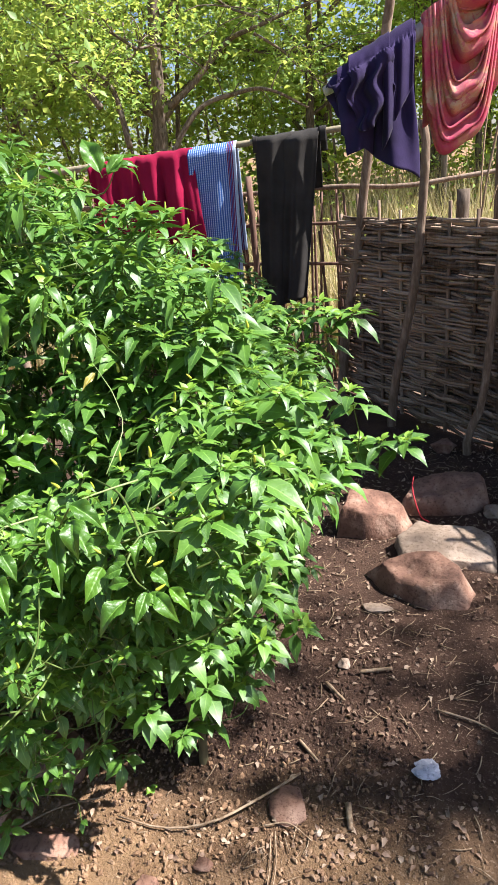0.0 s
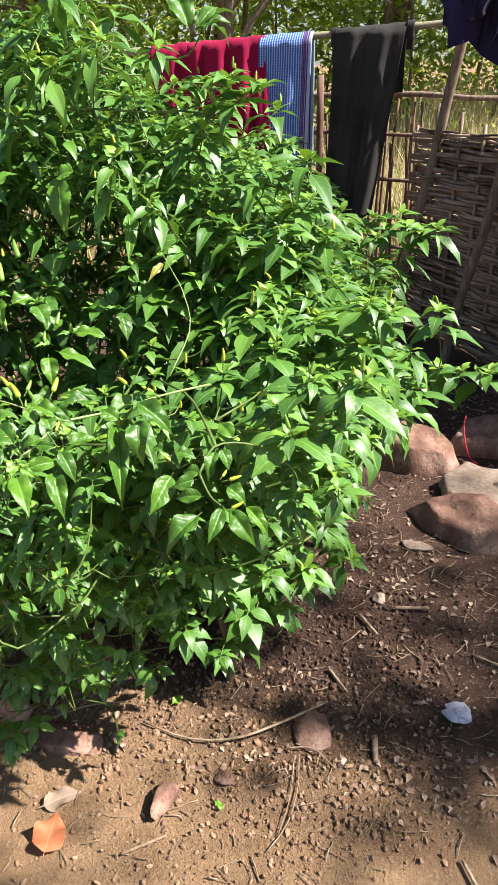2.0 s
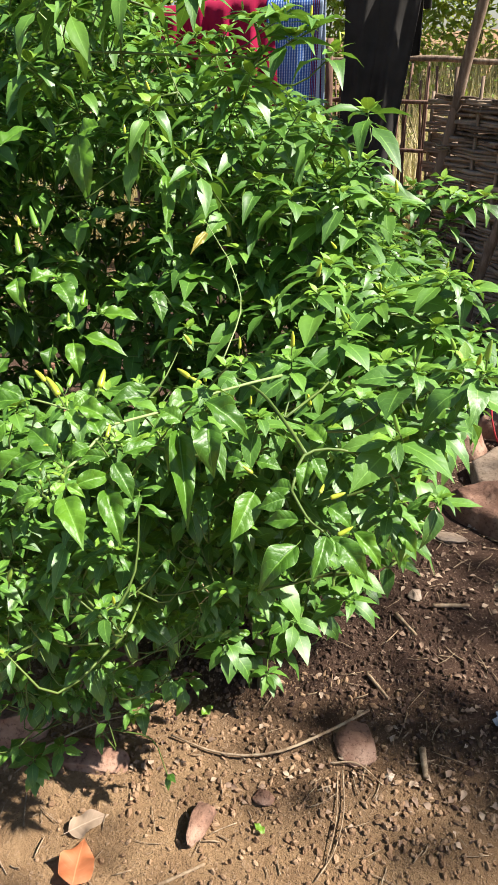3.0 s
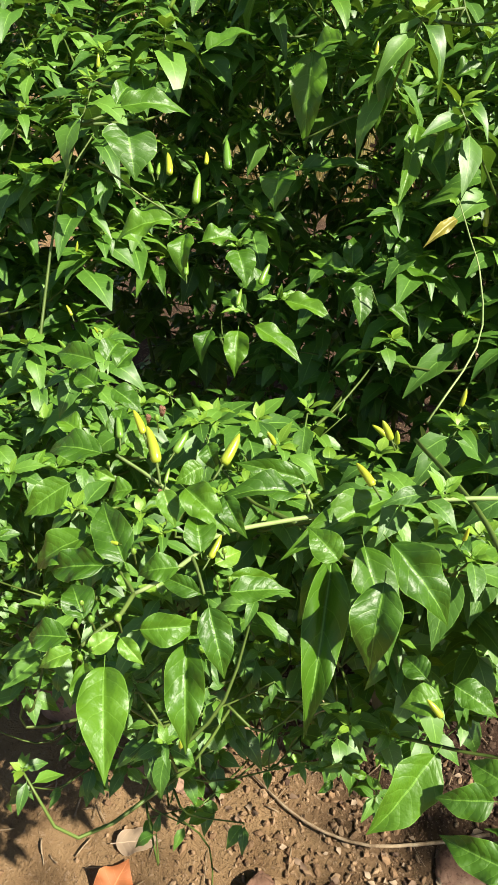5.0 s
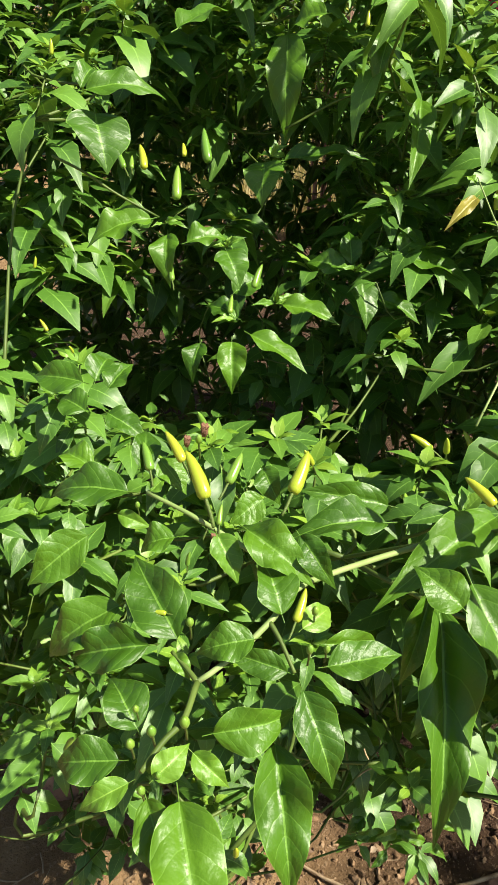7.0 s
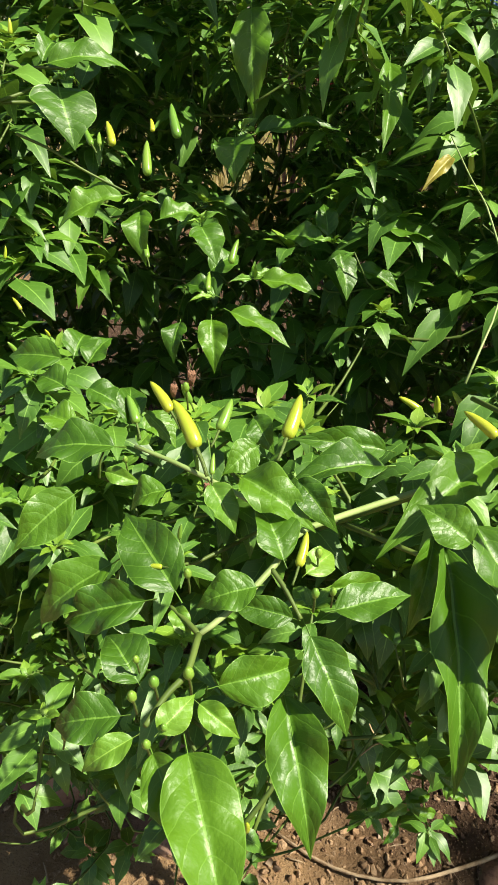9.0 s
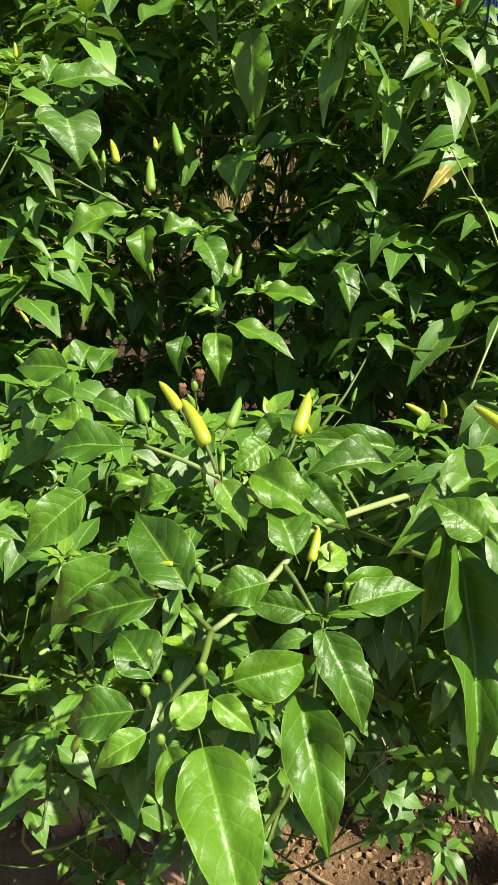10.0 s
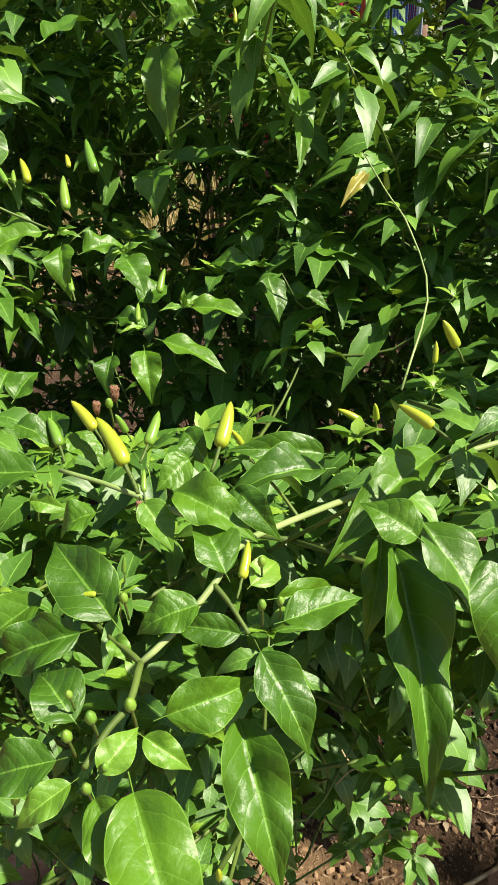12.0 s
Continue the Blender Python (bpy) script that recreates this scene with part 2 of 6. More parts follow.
def mesh_of(name, verts, faces, material, uvs=None, smooth=True):
    me = bpy.data.meshes.new(name)
    me.from_pydata([tuple(v) for v in verts], [], [tuple(f) for f in faces])
    if uvs is not None:
        layer = me.uv_layers.new(name="UVMap")
        loops = np.empty(len(me.loops), np.int32)
        me.loops.foreach_get("vertex_index", loops)
        layer.data.foreach_set("uv", np.asarray(uvs, np.float32)[loops].ravel())
    me.polygons.foreach_set("use_smooth", [smooth] * len(me.polygons))
    me.materials.append(material)
    me.update()
    return me


def thing(name, label, category, place=(0, 0, 0), group="", kind=""):
    ob = new(name)
    ob.location = place
    ob.empty_display_size = 0.05
    return tagged(ob, label, category, group, kind)


def part(name, mesh, parent, label="", m=None):
    """A mesh as one part; m is its place in the world."""
    ob = new(name, mesh)
    ob.parent = parent
    up = parent
    base = Matrix()
    while up is not None:
        base = up.matrix_basis @ base
        up = up.parent
    ob.matrix_parent_inverse = Matrix()
    ob.matrix_basis = base.inverted() @ (m if m is not None else Matrix())
    if label:
        ob["label"] = label
    return ob


def curve_points(pts, n):
    """A smooth line of n points through the given ones."""
    pts = [Vector(p) for p in pts]
    if len(pts) == 2:
        return [pts[0].lerp(pts[1], i / (n - 1)) for i in range(n)]
    ext = [pts[0] * 2 - pts[1], *pts, pts[-1] * 2 - pts[-2]]
    out = []
    for i in range(n):
        s = i / (n - 1) * (len(pts) - 1)
        k = min(int(s), len(pts) - 2)
        f = s - k
        a, b, c, d = ext[k:k + 4]
        out.append(0.5 * ((2 * b) + (c - a) * f + (2 * a - 5 * b + 4 * c - d) * f * f + (3 * b - a - 3 * c + d) * f ** 3))
    return out


def tube(verts, faces, pts, radii, sides=6, flat=1.0, wobble=0.0):
    """Adds a closed tube along pts; radii is one number a point."""
    start = len(verts)
    side = Vector((0.3, 0.2, 1))
    for i, p in enumerate(pts):
        ahead = (pts[min(i + 1, len(pts) - 1)] - pts[max(i - 1, 0)]).normalized()
        a = ahead.cross(side)
        a = (a if a.length > 1e-4 else ahead.orthogonal()).normalized()
        b = ahead.cross(a)
        for k in range(sides):
            w = 2 * math.pi * k / sides
            r = radii[i] * (1 + wobble * (rng.random() - 0.5))
            verts.append(p + a * (r * flat * math.cos(w)) + b * (r * math.sin(w)))
    for i in range(len(pts) - 1):
        for k in range(sides):
            q = start + i * sides
            faces.append((q + k, q + (k + 1) % sides, q + sides + (k + 1) % sides, q + sides + k))
    faces.append(tuple(start + k for k in reversed(range(sides))))
    faces.append(tuple(start + (len(pts) - 1) * sides + k for k in range(sides)))


def tube_mesh(name, pts, r0, r1, material, sides=6, n=8, wobble=0.0, flat=1.0):
    v, f = [], []
    line = curve_points(pts, n)
    tube(v, f, line, [r0 + (r1 - r0) * i / (n - 1) for i in range(n)], sides, flat, wobble)
    return mesh_of(name, v, f, material)


def outline(v):
    """Half the width of an egg-shaped leaf with a rounded base and a drawn-out point."""
    w = max(0.0, math.sin(math.pi * v ** 0.68)) ** 0.95
    return w * (1 - 0.45 * max(0.0, (v - 0.66) / 0.34))


def leaf_shape(across, along, width, bend, fold, wave, seed, sweep=0.0):
    """A blade of length 1 along y from its stalk, face up: points, faces and texture places."""
    r = random.Random(seed)
    ph, k = r.random() * 6, 9 + 5 * r.random()
    verts, uvs, faces = [], [], []
    stalk = 0.10
    for j in range(along + 1):
        v = j / along
        v = v if along < 5 else 0.5 * v + 0.5 * (0.5 - 0.5 * math.cos(math.pi * v))
        half = 0.004 + width * 0.5 * outline(v)
        y = stalk + (1 - stalk) * v
        for i in range(across + 1):
            u = 2 * i / across - 1
            x = u * half * math.cos(fold) + sweep * v * v * (1.6 - 0.6 * v)
            z = bend * (0.55 * v - 1.1 * v * v - 0.45 * v ** 4) + (abs(u) - 0.45 * u * u) * 1.5 * half * math.sin(fold) * (1 - 0.4 * v)
            z += wave * math.sin(v * k + ph + (1.7 if u > 0 else 0)) * abs(u) ** 1.5 * half * 2
            z += 0.25 * wave * math.sin(v * 21 + u * 4 + ph) * half
            verts.append((x, y * (1 - 0.25 * bend * v), z))
            uvs.append((0.5 + 0.5 * u, v))
    for j in range(along):
        for i in range(across):
            a = j * (across + 1) + i
            faces.append((a, a + 1, a + across + 2, a + across + 1))
    s = len(verts)                                   # the stalk
    for y, w in ((0.0, 0.013), (stalk + 0.03, 0.010)):
        verts += [(-w, y, -0.006), (w, y, -0.006), (0, y, 0.012)]
        uvs += [(0.5, 0.0)] * 3
    faces += [(s, s + 1, s + 4, s + 3), (s + 1, s + 2, s + 5, s + 4), (s + 2, s, s + 3, s + 5)]
    return verts, faces, uvs


def aim(base, ahead, up):
    """The turn whose y goes ahead and whose z lies near up, at base."""
    y = Vector(ahead).normalized()
    x = y.cross(Vector(up))
    x = (x if x.length > 1e-4 else y.orthogonal()).normalized()
    z = x.cross(y)
    return Matrix(((x.x, y.x, z.x, base[0]), (x.y, y.y, z.y, base[1]), (x.z, y.z, z.z, base[2]), (0, 0, 0, 1)))


def joined(name, pieces, material):
    """One mesh out of many (shape, matrix) pairs."""
    allv, allf, allu, off = [], [], [], 0
    for (verts, faces, uvs), m in pieces:
        v = np.asarray(verts, np.float64)
        mm = np.array(m)
        allv.append(v @ mm[:3, :3].T + mm[:3, 3])
        allf += [tuple(i + off for i in f) for f in faces]
        allu.append(np.asarray(uvs, np.float32))
        off += len(v)
    return mesh_of(name, np.concatenate(allv).tolist(), allf, material, np.concatenate(allu))


def rock_mesh(name, size, seed, material, rough=0.22, cuts=3, flat_top=False):
    """A broken stone: a ball of given size cut by planes and roughened."""
    r = random.Random(seed)
    bm = bmesh.new()
    bmesh.ops.create_icosphere(bm, subdivisions=4, radius=1.0)
    planes = []
    for _ in range(15):
        d = Vector((r.gauss(0, 1), r.gauss(0, 1), r.gauss(0, 0.9))).normalized()
        planes.append((d, 0.55 + 0.25 * r.random()))
    if flat_top:
        planes.append((Vector((0.05, -0.05, 1)).normalized(), 0.5))
    for v in bm.verts:
        p = v.co.copy()
        for d, h in planes:
            over = p.dot(d) - h
            if over > 0:
                p -= d * over * 0.98
        q = p * 1.7 + Vector((seed * 3.1, 0, 0))
        p += p.normalized() * (rough * 0.30 * noise.noise(q) + rough * 0.22 * noise.noise(q * 3.3) + rough * 0.10 * noise.noise(q * 9.0))
        v.co = Vector((p.x * size[0], p.y * size[1], p.z * size[2]))
    me = bpy.data.meshes.new(name)
    bm.to_mesh(me)
    bm.free()
    me.polygons.foreach_set("use_smooth", [True] * len(me.polygons))
    me.materials.append(material)
    return me


def block_mesh(name, outline_pts, half, height, inset, tilt, seed, material, rough=0.012):
    """A flat-topped broken stone: an outline raised to a sloping top with worn edges."""
    pts = [Vector((x * half[0], y * half[1], 0)) for x, y in outline_pts]
    n, ring = 64, []
    total = sum((b - a).length for a, b in zip(pts, pts[1:] + pts[:1]))
    for i in range(n):
        s = total * i / n
        for a, b in zip(pts, pts[1:] + pts[:1]):
            l = (b - a).length
            if s <= l:
                ring.append(a.lerp(b, s / l))
                break
            s -= l
    levels = [(1.0, -0.3), (1.03, 0.0), (1.02, 0.35), (0.99, 0.7), (0.965, 0.9), (0.93, 0.975), (0.88, 1.0), (0.72, 1.01), (0.5, 1.0), (0.25, 1.02)]
    verts, faces = [], []
    for k, z in levels:
        k = k * (1 - inset * max(0, z))
        for p in ring:
            h = height + tilt[0] * p.x + tilt[1] * p.y
            q = Vector((p.x * k, p.y * k, h * z))
            w = q * 9 + Vector((seed * 5.3, 0, 0))
            out = Vector((p.x, p.y, 0.05)).normalized()
            q += out * rough * (noise.noise(w) + 0.6 * noise.noise(w * 3.1)) * (1.4 if z < 0.95 else 0.5)
            q.z += rough * (0.7 * noise.noise(w * 1.3) + 0.5 * noise.noise(w * 4)) * max(0, z)
            verts.append(q)
    for j in range(len(levels) - 1):
        for i in range(n):
            faces.append((j * n + i, j * n + (i + 1) % n, (j + 1) * n + (i + 1) % n, (j + 1) * n + i))
    faces.append(tuple((len(levels) - 1) * n + i for i in range(n)))
    return mesh_of(name, verts, faces, material)

# ---- ground ----


def ground_height(x, y):
    near = max(0.0, 1 - math.hypot(x - 0.2, y - 2.0) / 9)
    h = 0.016 * noise.noise(Vector((x * 1.3, y * 1.3, 3.0))) + 0.010 * noise.noise(Vector((x * 4.2, y * 4.2, 9.0)))
    h += 0.006 * noise.noise(Vector((x * 13, y * 13, 1.0))) * near
    rise = min(1.0, max(0.0, (x + 1.2) / 1.5))           # a bank rises behind the woven fence
    return h + 0.012 * max(0.0, y - 6.0) + 0.16 * rise * min(4.0, max(0.0, y - 5.6))


def ground_sheet():
    def lines(mid, fine, step):
        c = [mid + step * i for i in range(-int(fine / step), int(fine / step) + 1)]
        d, s = fine, step
        while d < 1500:
            s *= 1.35
            d += s
            c += [mid + d, mid - d]
        return sorted(c)
    xs, ys = lines(0.15, 1.3, 0.02), lines(1.9, 1.2, 0.02)
    verts = [(x, y, ground_height(x, y)) for y in ys for x in xs]
    w = len(xs)
    faces = [(j * w + i, j * w + i + 1, (j + 1) * w + i + 1, (j + 1) * w + i) for j in range(len(ys) - 1) for i in range(w - 1)]
    tagged(new("ground", mesh_of("ground", verts, faces, soil)), "bare brown soil, dusty in front, damp and with painted shade by the bushes", "ground", kind="structure")


ground_sheet()


def on_ground(x, y, up=0.0):
    return Vector((x, y, ground_height(x, y) + up))


def loose_stone(place, size, turn, seed, material, label, sink=0.25, name="stone", tilt=(0, 0), **more):
    ob = new(name, rock_mesh(name, size, seed, material, **more))
    x, y = place
    ob.matrix_world = pose(x, y, ground_height(x, y) + size[2] * (0.62 - sink), tilt[0], tilt[1], turn)
    return tagged(ob, label, "stone")


def block(name, place, turn, label, *shape, **more):
    ob = new(name, block_mesh(name, *shape, **more))
    ob.matrix_world = pose(place[0], place[1], ground_height(*place) - 0.005, 0, 0, turn)
    return tagged(ob, label, "stone")


block("rock", (0.42, 2.93), 8, "reddish brown angular stone on damp soil beside others", [(-1, -0.6), (-0.3, -1), (0.7, -0.85), (1.05, -0.1), (0.6, 0.9), (-0.7, 0.95)], (0.165, 0.12), 0.125, 0.16, (-0.15, 0.1), 11, red_stone)
block("rock", (0.73, 3.13), 5, "brown and grey broad stone with a red string over it", [(-1, -0.4), (-0.75, -0.9), (0.3, -1), (0.95, -0.6), (1, 0.5), (0.3, 1), (-0.6, 0.8)], (0.205, 0.11), 0.105, 0.14, (0.12, 0.1), 12, red_stone)
block("stone_slab", (0.71, 2.72), -6, "pale tan flat slab of stone on damp soil", [(-1.02, 0.1), (-0.9, -0.75), (0.1, -0.9), (0.98, -0.95), (1, 0.6), (0.55, 1.0), (-0.15, 0.85), (-0.6, 1.0)], (0.19, 0.13), 0.055, 0.03, (-0.04, 0.12), 13, tan_stone, rough=0.009)
block("rock", (0.60, 2.47), -14, "red-brown wedge-shaped stone with a smooth sloping face", [(-1.05, 0.25), (-0.55, -0.55), (0.3, -1), (0.95, -0.75), (1, 0.1), (0.35, 0.95), (-0.4, 0.9)], (0.205, 0.12), 0.105, 0.26, (0.12, 0.2), 14, red_stone, rough=0.008)
loose_stone((0.78, 3.72), (0.085, 0.07, 0.06), 30, 15, red_stone, "small brown stone at the foot of the woven fence")
loose_stone((-0.055, 1.235), (0.029, 0.068, 0.030), -14, 16, red_stone, "small upright pointed tan stone lying on dry soil", sink=0.1)
loose_stone((0.236, 1.50), (0.065, 0.058, 0.03), 10, 17, red_stone, "rounded brown stone half buried in the soil", sink=0.50)
loose_stone((-0.62, 1.34), (0.15, 0.115, 0.075), 20, 18, red_stone, "large brown stone under the edge of the chilli bush")
loose_stone((-0.36, 1.33), (0.12, 0.06, 0.035), 8, 19, red_stone, "flat dusty stone half buried beside a larger one", sink=0.62)
loose_stone((0.323, 1.434), (0.013, 0.011, 0.009), 30, 26, pale_stone, "small pale pebble on gravel")
loose_stone((-0.42, 1.55), (0.12, 0.10, 0.06), -30, 20, red_stone, "dark brown stone in the shade of the bush")
loose_stone((0.06, 1.325), (0.026, 0.022, 0.016), 0, 21, red_stone, "small brown stone among gravel")
loose_stone((0.45, 2.33), (0.055, 0.034, 0.018), -12, 22, tan_stone, "thin flat chip of brown stone on damp soil")
loose_stone((0.35, 2.02), (0.03, 0.028, 0.02), 60, 23, tan_stone, "small tan stone among dry leaf litter")
loose_stone((0.93, 3.02), (0.06, 0.05, 0.03), 60, 24, tan_stone, "small grey stone beside the larger rocks")
loose_stone((0.93, 2.02), (0.21, 0.19, 0.035), 25, 25, red_stone, "broad flat brown stone sunk into damp soil", sink=1.0)

tagged(new("red_string", tube_mesh("red_string", [(0.60, 3.13, 0.135), (0.592, 3.05, 0.125), (0.60, 3.0, 0.085), (0.625, 2.95, 0.03), (0.66, 2.93, 0.012)], 0.004, 0.0035, red_string, 5, 14)),
       "red string lying over a brown stone", "string")


def scatter_gravel():
    r = random.Random(31)
    shapes = []
    for s in range(8):
        bm = bmesh.new()
        bmesh.ops.create_icosphere(bm, subdivisions=1, radius=1.0)
        rr = random.Random(s)
        vs = [tuple(c * (0.75 + 0.5 * rr.random()) for c in v.co) for v in bm.verts]
        fs = [tuple(v.index for v in f.verts) for f in bm.faces]
        bm.free()
        shapes.append((vs, fs, [(0, 0)] * len(vs)))
    pieces, damp = [], []
    while len(pieces) + len(damp) < 26000:
        x, y = r.uniform(-0.9, 1.1), r.uniform(0.8, 3.6)
        d = 0.45 + 0.8 * noise.noise(Vector((x * 2.3, y * 2.3, 5))) + (0.35 if 1.25 < y < 1.95 and x < 0.6 else 0) - (0.3 if y > 2.2 else 0)
        if r.random() > d:
            continue
        clods = 1.2 < y < 2.1 and x < 0.75
        s = 0.0013 + (0.0072 * r.random() ** 4 if clods else 0.0055 * r.random() ** 6)
        m = Matrix.Translation(on_ground(x, y, s * 0.3)) @ Euler((r.random() * 6, r.random() * 6, r.random() * 6)).to_matrix().to_4x4() @ Matrix.Diagonal((s * 1.5, s, s * 0.65, 1))
        # bits past the dark soil's edge get the darker clod colour
        (damp if y + 0.22 * x + r.gauss(0, 0.12) > 1.62 else pieces).append((r.choice(shapes), m))
    for name, bits, material, label in (("gravel", pieces, pebble_mat, "scattered dry brown gravel on dusty soil"), ("clods", damp, clod_mat, "small dark clods on damp soil")):
        me = joined(name, bits, material)
        me.polygons.foreach_set("use_smooth", [False] * len(me.polygons))
        tagged(new(name, me), label, name, kind="stuff")


def scatter_straw():
    r = random.Random(32)
    v, f = [], []
    for _ in range(1500):
        x, y = r.uniform(-0.6, 1.1), r.uniform(0.95, 3.7)
        if r.random() > 0.45 + 0.9 * noise.noise(Vector((x * 2, y * 2, 15))) + (0.3 if x > 0.15 else 0):
            continue
        a, l, b = r.random() * 6.3, r.uniform(0.015, 0.075), r.uniform(-0.25, 0.25)
        pts = [on_ground(x + l * s * math.cos(a + b * s), y + l * s * math.sin(a + b * s), 0.003 + 0.006 * r.random()) for s in (-0.5, 0, 0.5)]
        w = r.uniform(0.0007, 0.0019)
        tube(v, f, curve_points(pts, 5), [w, w, w, w, w * 0.6], 4)
    tagged(new("straw", mesh_of("straw", v, f, straw_mat)), "scattered bits of dry straw and thin twigs", "straw", kind="stuff")
    shape = leaf_shape(2, 3, 0.5, 0.2, 0.3, 0.3, 5)
    pieces = []
    for _ in range(4200):
        x, y = r.uniform(-0.6, 1.2), r.uniform(1.3, 3.9)
        if r.random() > 0.35 + 0.9 * noise.noise(Vector((x * 1.8, y * 1.8, 25))) + (0.25 if x > 0.2 else -0.1):
            continue
        s = r.uniform(0.008, 0.030)
        m = aim(on_ground(x, y, 0.006), (r.gauss(0, 1), r.gauss(0, 1), r.gauss(0, 0.25)), (r.gauss(0, 0.4), r.gauss(0, 0.4), 1)) @ Matrix.Diagonal((s, s, s, 1))
        pieces.append((shape, m))
    tagged(new("leaf_litter", joined("leaf_litter", pieces, litter_leaf)), "dry brown leaf litter and chips on damp soil", "leaf litter", kind="stuff")


def stick(name, pts, r0, r1, label, material=straw_mat, n=12):
    pts = [on_ground(x, y, z) for x, y, z in pts]
    return tagged(new(name, tube_mesh(name, pts, r0, r1, material, 6, n, 0.15)), label, "stick")


scatter_gravel()
scatter_straw()
stick("dry_stalk", [(-0.19, 1.42, 0.01), (-0.06, 1.40, 0.012), (0.06, 1.42, 0.018), (0.16, 1.49, 0.022), (0.26, 1.59, 0.014)], 0.0022, 0.0040, "long curved dry plant stem lying on gravel")
stick("dry_stalk", [(-0.50, 1.29, 0.01), (-0.36, 1.40, 0.03), (-0.24, 1.46, 0.02)], 0.003, 0.002, "thin straight dry stem leaning at the bush")
stick("root", [(0.22, 1.42, 0.008), (0.235, 1.33, 0.01), (0.228, 1.25, 0.008), (0.20, 1.18, 0.006)], 0.0017, 0.0012, "thin dry root curling over the soil")
stick("root", [(0.19, 1.43, 0.012), (0.25, 1.44, 0.018), (0.31, 1.41, 0.008)], 0.0022, 0.0015, "thin dry root curling over the soil")
stick("root", [(0.21, 1.41, 0.008), (0.222, 1.31, 0.012), (0.215, 1.22, 0.008)], 0.0014, 0.001, "thin dry root curling over the soil")
stick("twig", [(0.30, 1.93, 0.012), (0.36, 1.86, 0.014)], 0.006, 0.004, "short dry twig on the soil")
stick("twig", [(0.40, 1.98, 0.012), (0.50, 2.0, 0.014)], 0.006, 0.005, "short dry piece of cane on damp soil")
stick("twig", [(0.245, 1.70, 0.010), (0.30, 1.64, 0.012)], 0.005, 0.004, "short dry twig on the soil")
stick("twig", [(0.39, 1.52, 0.010), (0.40, 1.45, 0.012)], 0.009, 0.007, "short flat chip of wood on gravel")
stick("twig", [(0.60, 1.27, 0.01), (0.64, 1.20, 0.012), (0.66, 1.13, 0.01)], 0.004, 0.003, "thin dark twig on the soil")
stick("twig", [(0.62, 1.85, 0.01), (0.74, 1.80, 0.012), (0.85, 1.72, 0.01)], 0.003, 0.002, "long thin straw lying on soil")
stick("twig", [(-0.10, 1.10, 0.008), (-0.02, 1.16, 0.008)], 0.004, 0.003, "short dry twig on the soil")


def crumpled_scrap():
    bm = bmesh.new()
    bmesh.ops.create_icosphere(bm, subdivisions=4, radius=1.0)
    for v in bm.verts:
        p = v.co.copy()
        k = 1 + 0.5 * noise.noise(p * 1.6) + 0.16 * noise.noise(p * 4.0) + 0.10 * noise.noise(p * 12)
        v.co = Vector((p.x * k * 0.036, p.y * k * 0.027, p.z * k * 0.013))
    me = bpy.data.meshes.new("paper_scrap")
    bm.to_mesh(me)
    bm.free()
    me.materials.append(foil)
    ob = new("paper_scrap", me)
    ob.matrix_world = Matrix.Translation(on_ground(0.59, 1.635, 0.010)) @ pose(0, 0, 0, 0, 0, 15)
    tagged(ob, "crumpled white foil scrap lying on brown soil", "litter")


crumpled_scrap()


def dead_leaf(place, length, width, turn, seed, material, label, up=0.012):
    s = leaf_shape(8, 12, width, 0.10, 0.22, 0.26, seed)
    ob = new("dead_leaf", mesh_of("dead_leaf", *s[:2], material, s[2]))
    ob.matrix_world = Matrix.Translation(on_ground(*place, up)) @ pose(0, 0, 0, 4, 6, turn) @ Matrix.Diagonal((length, length, length, 1))
    tagged(ob, label, "leaf")


dead_leaf((-0.260, 1.050), 0.105, 0.72, 12, 3, rust_leaf, "rust-orange curled dead leaf on dry soil", 0.02)
dead_leaf((-0.33, 1.15), 0.10, 0.5, -50, 4, leaf_material("pale_dead_leaf", (0.26, 0.19, 0.12), (0.3, 0.22, 0.14), (0.36, 0.27, 0.18), False, 0.8, 0.1), "pale brown dead leaf on dry soil")
dead_leaf((0.085, 1.245), 0.035, 0.45, 60, 5, leaf_young, "small fallen green leaf on gravel")
dead_leaf((-0.135, 1.48), 0.045, 0.5, -30, 6, leaf_young, "fallen pale green leaf among gravel")
dead_leaf((0.80, 1.55), 0.06, 0.5, -70, 7, leaf_material("tan_dead_leaf", (0.40, 0.31, 0.2), (0.46, 0.37, 0.25), (0.5, 0.4, 0.28), False, 0.8, 0.1), "pale tan dead leaf on soil")

# ---- woven fence, stick fence and poles ----
FENCE_A, FENCE_B = Vector((0.20, 4.76, 0)), Vector((2.05, 2.42, 0))
RUN = (FENCE_B - FENCE_A).normalized()
OUT = Vector((RUN.y, -RUN.x, 0))


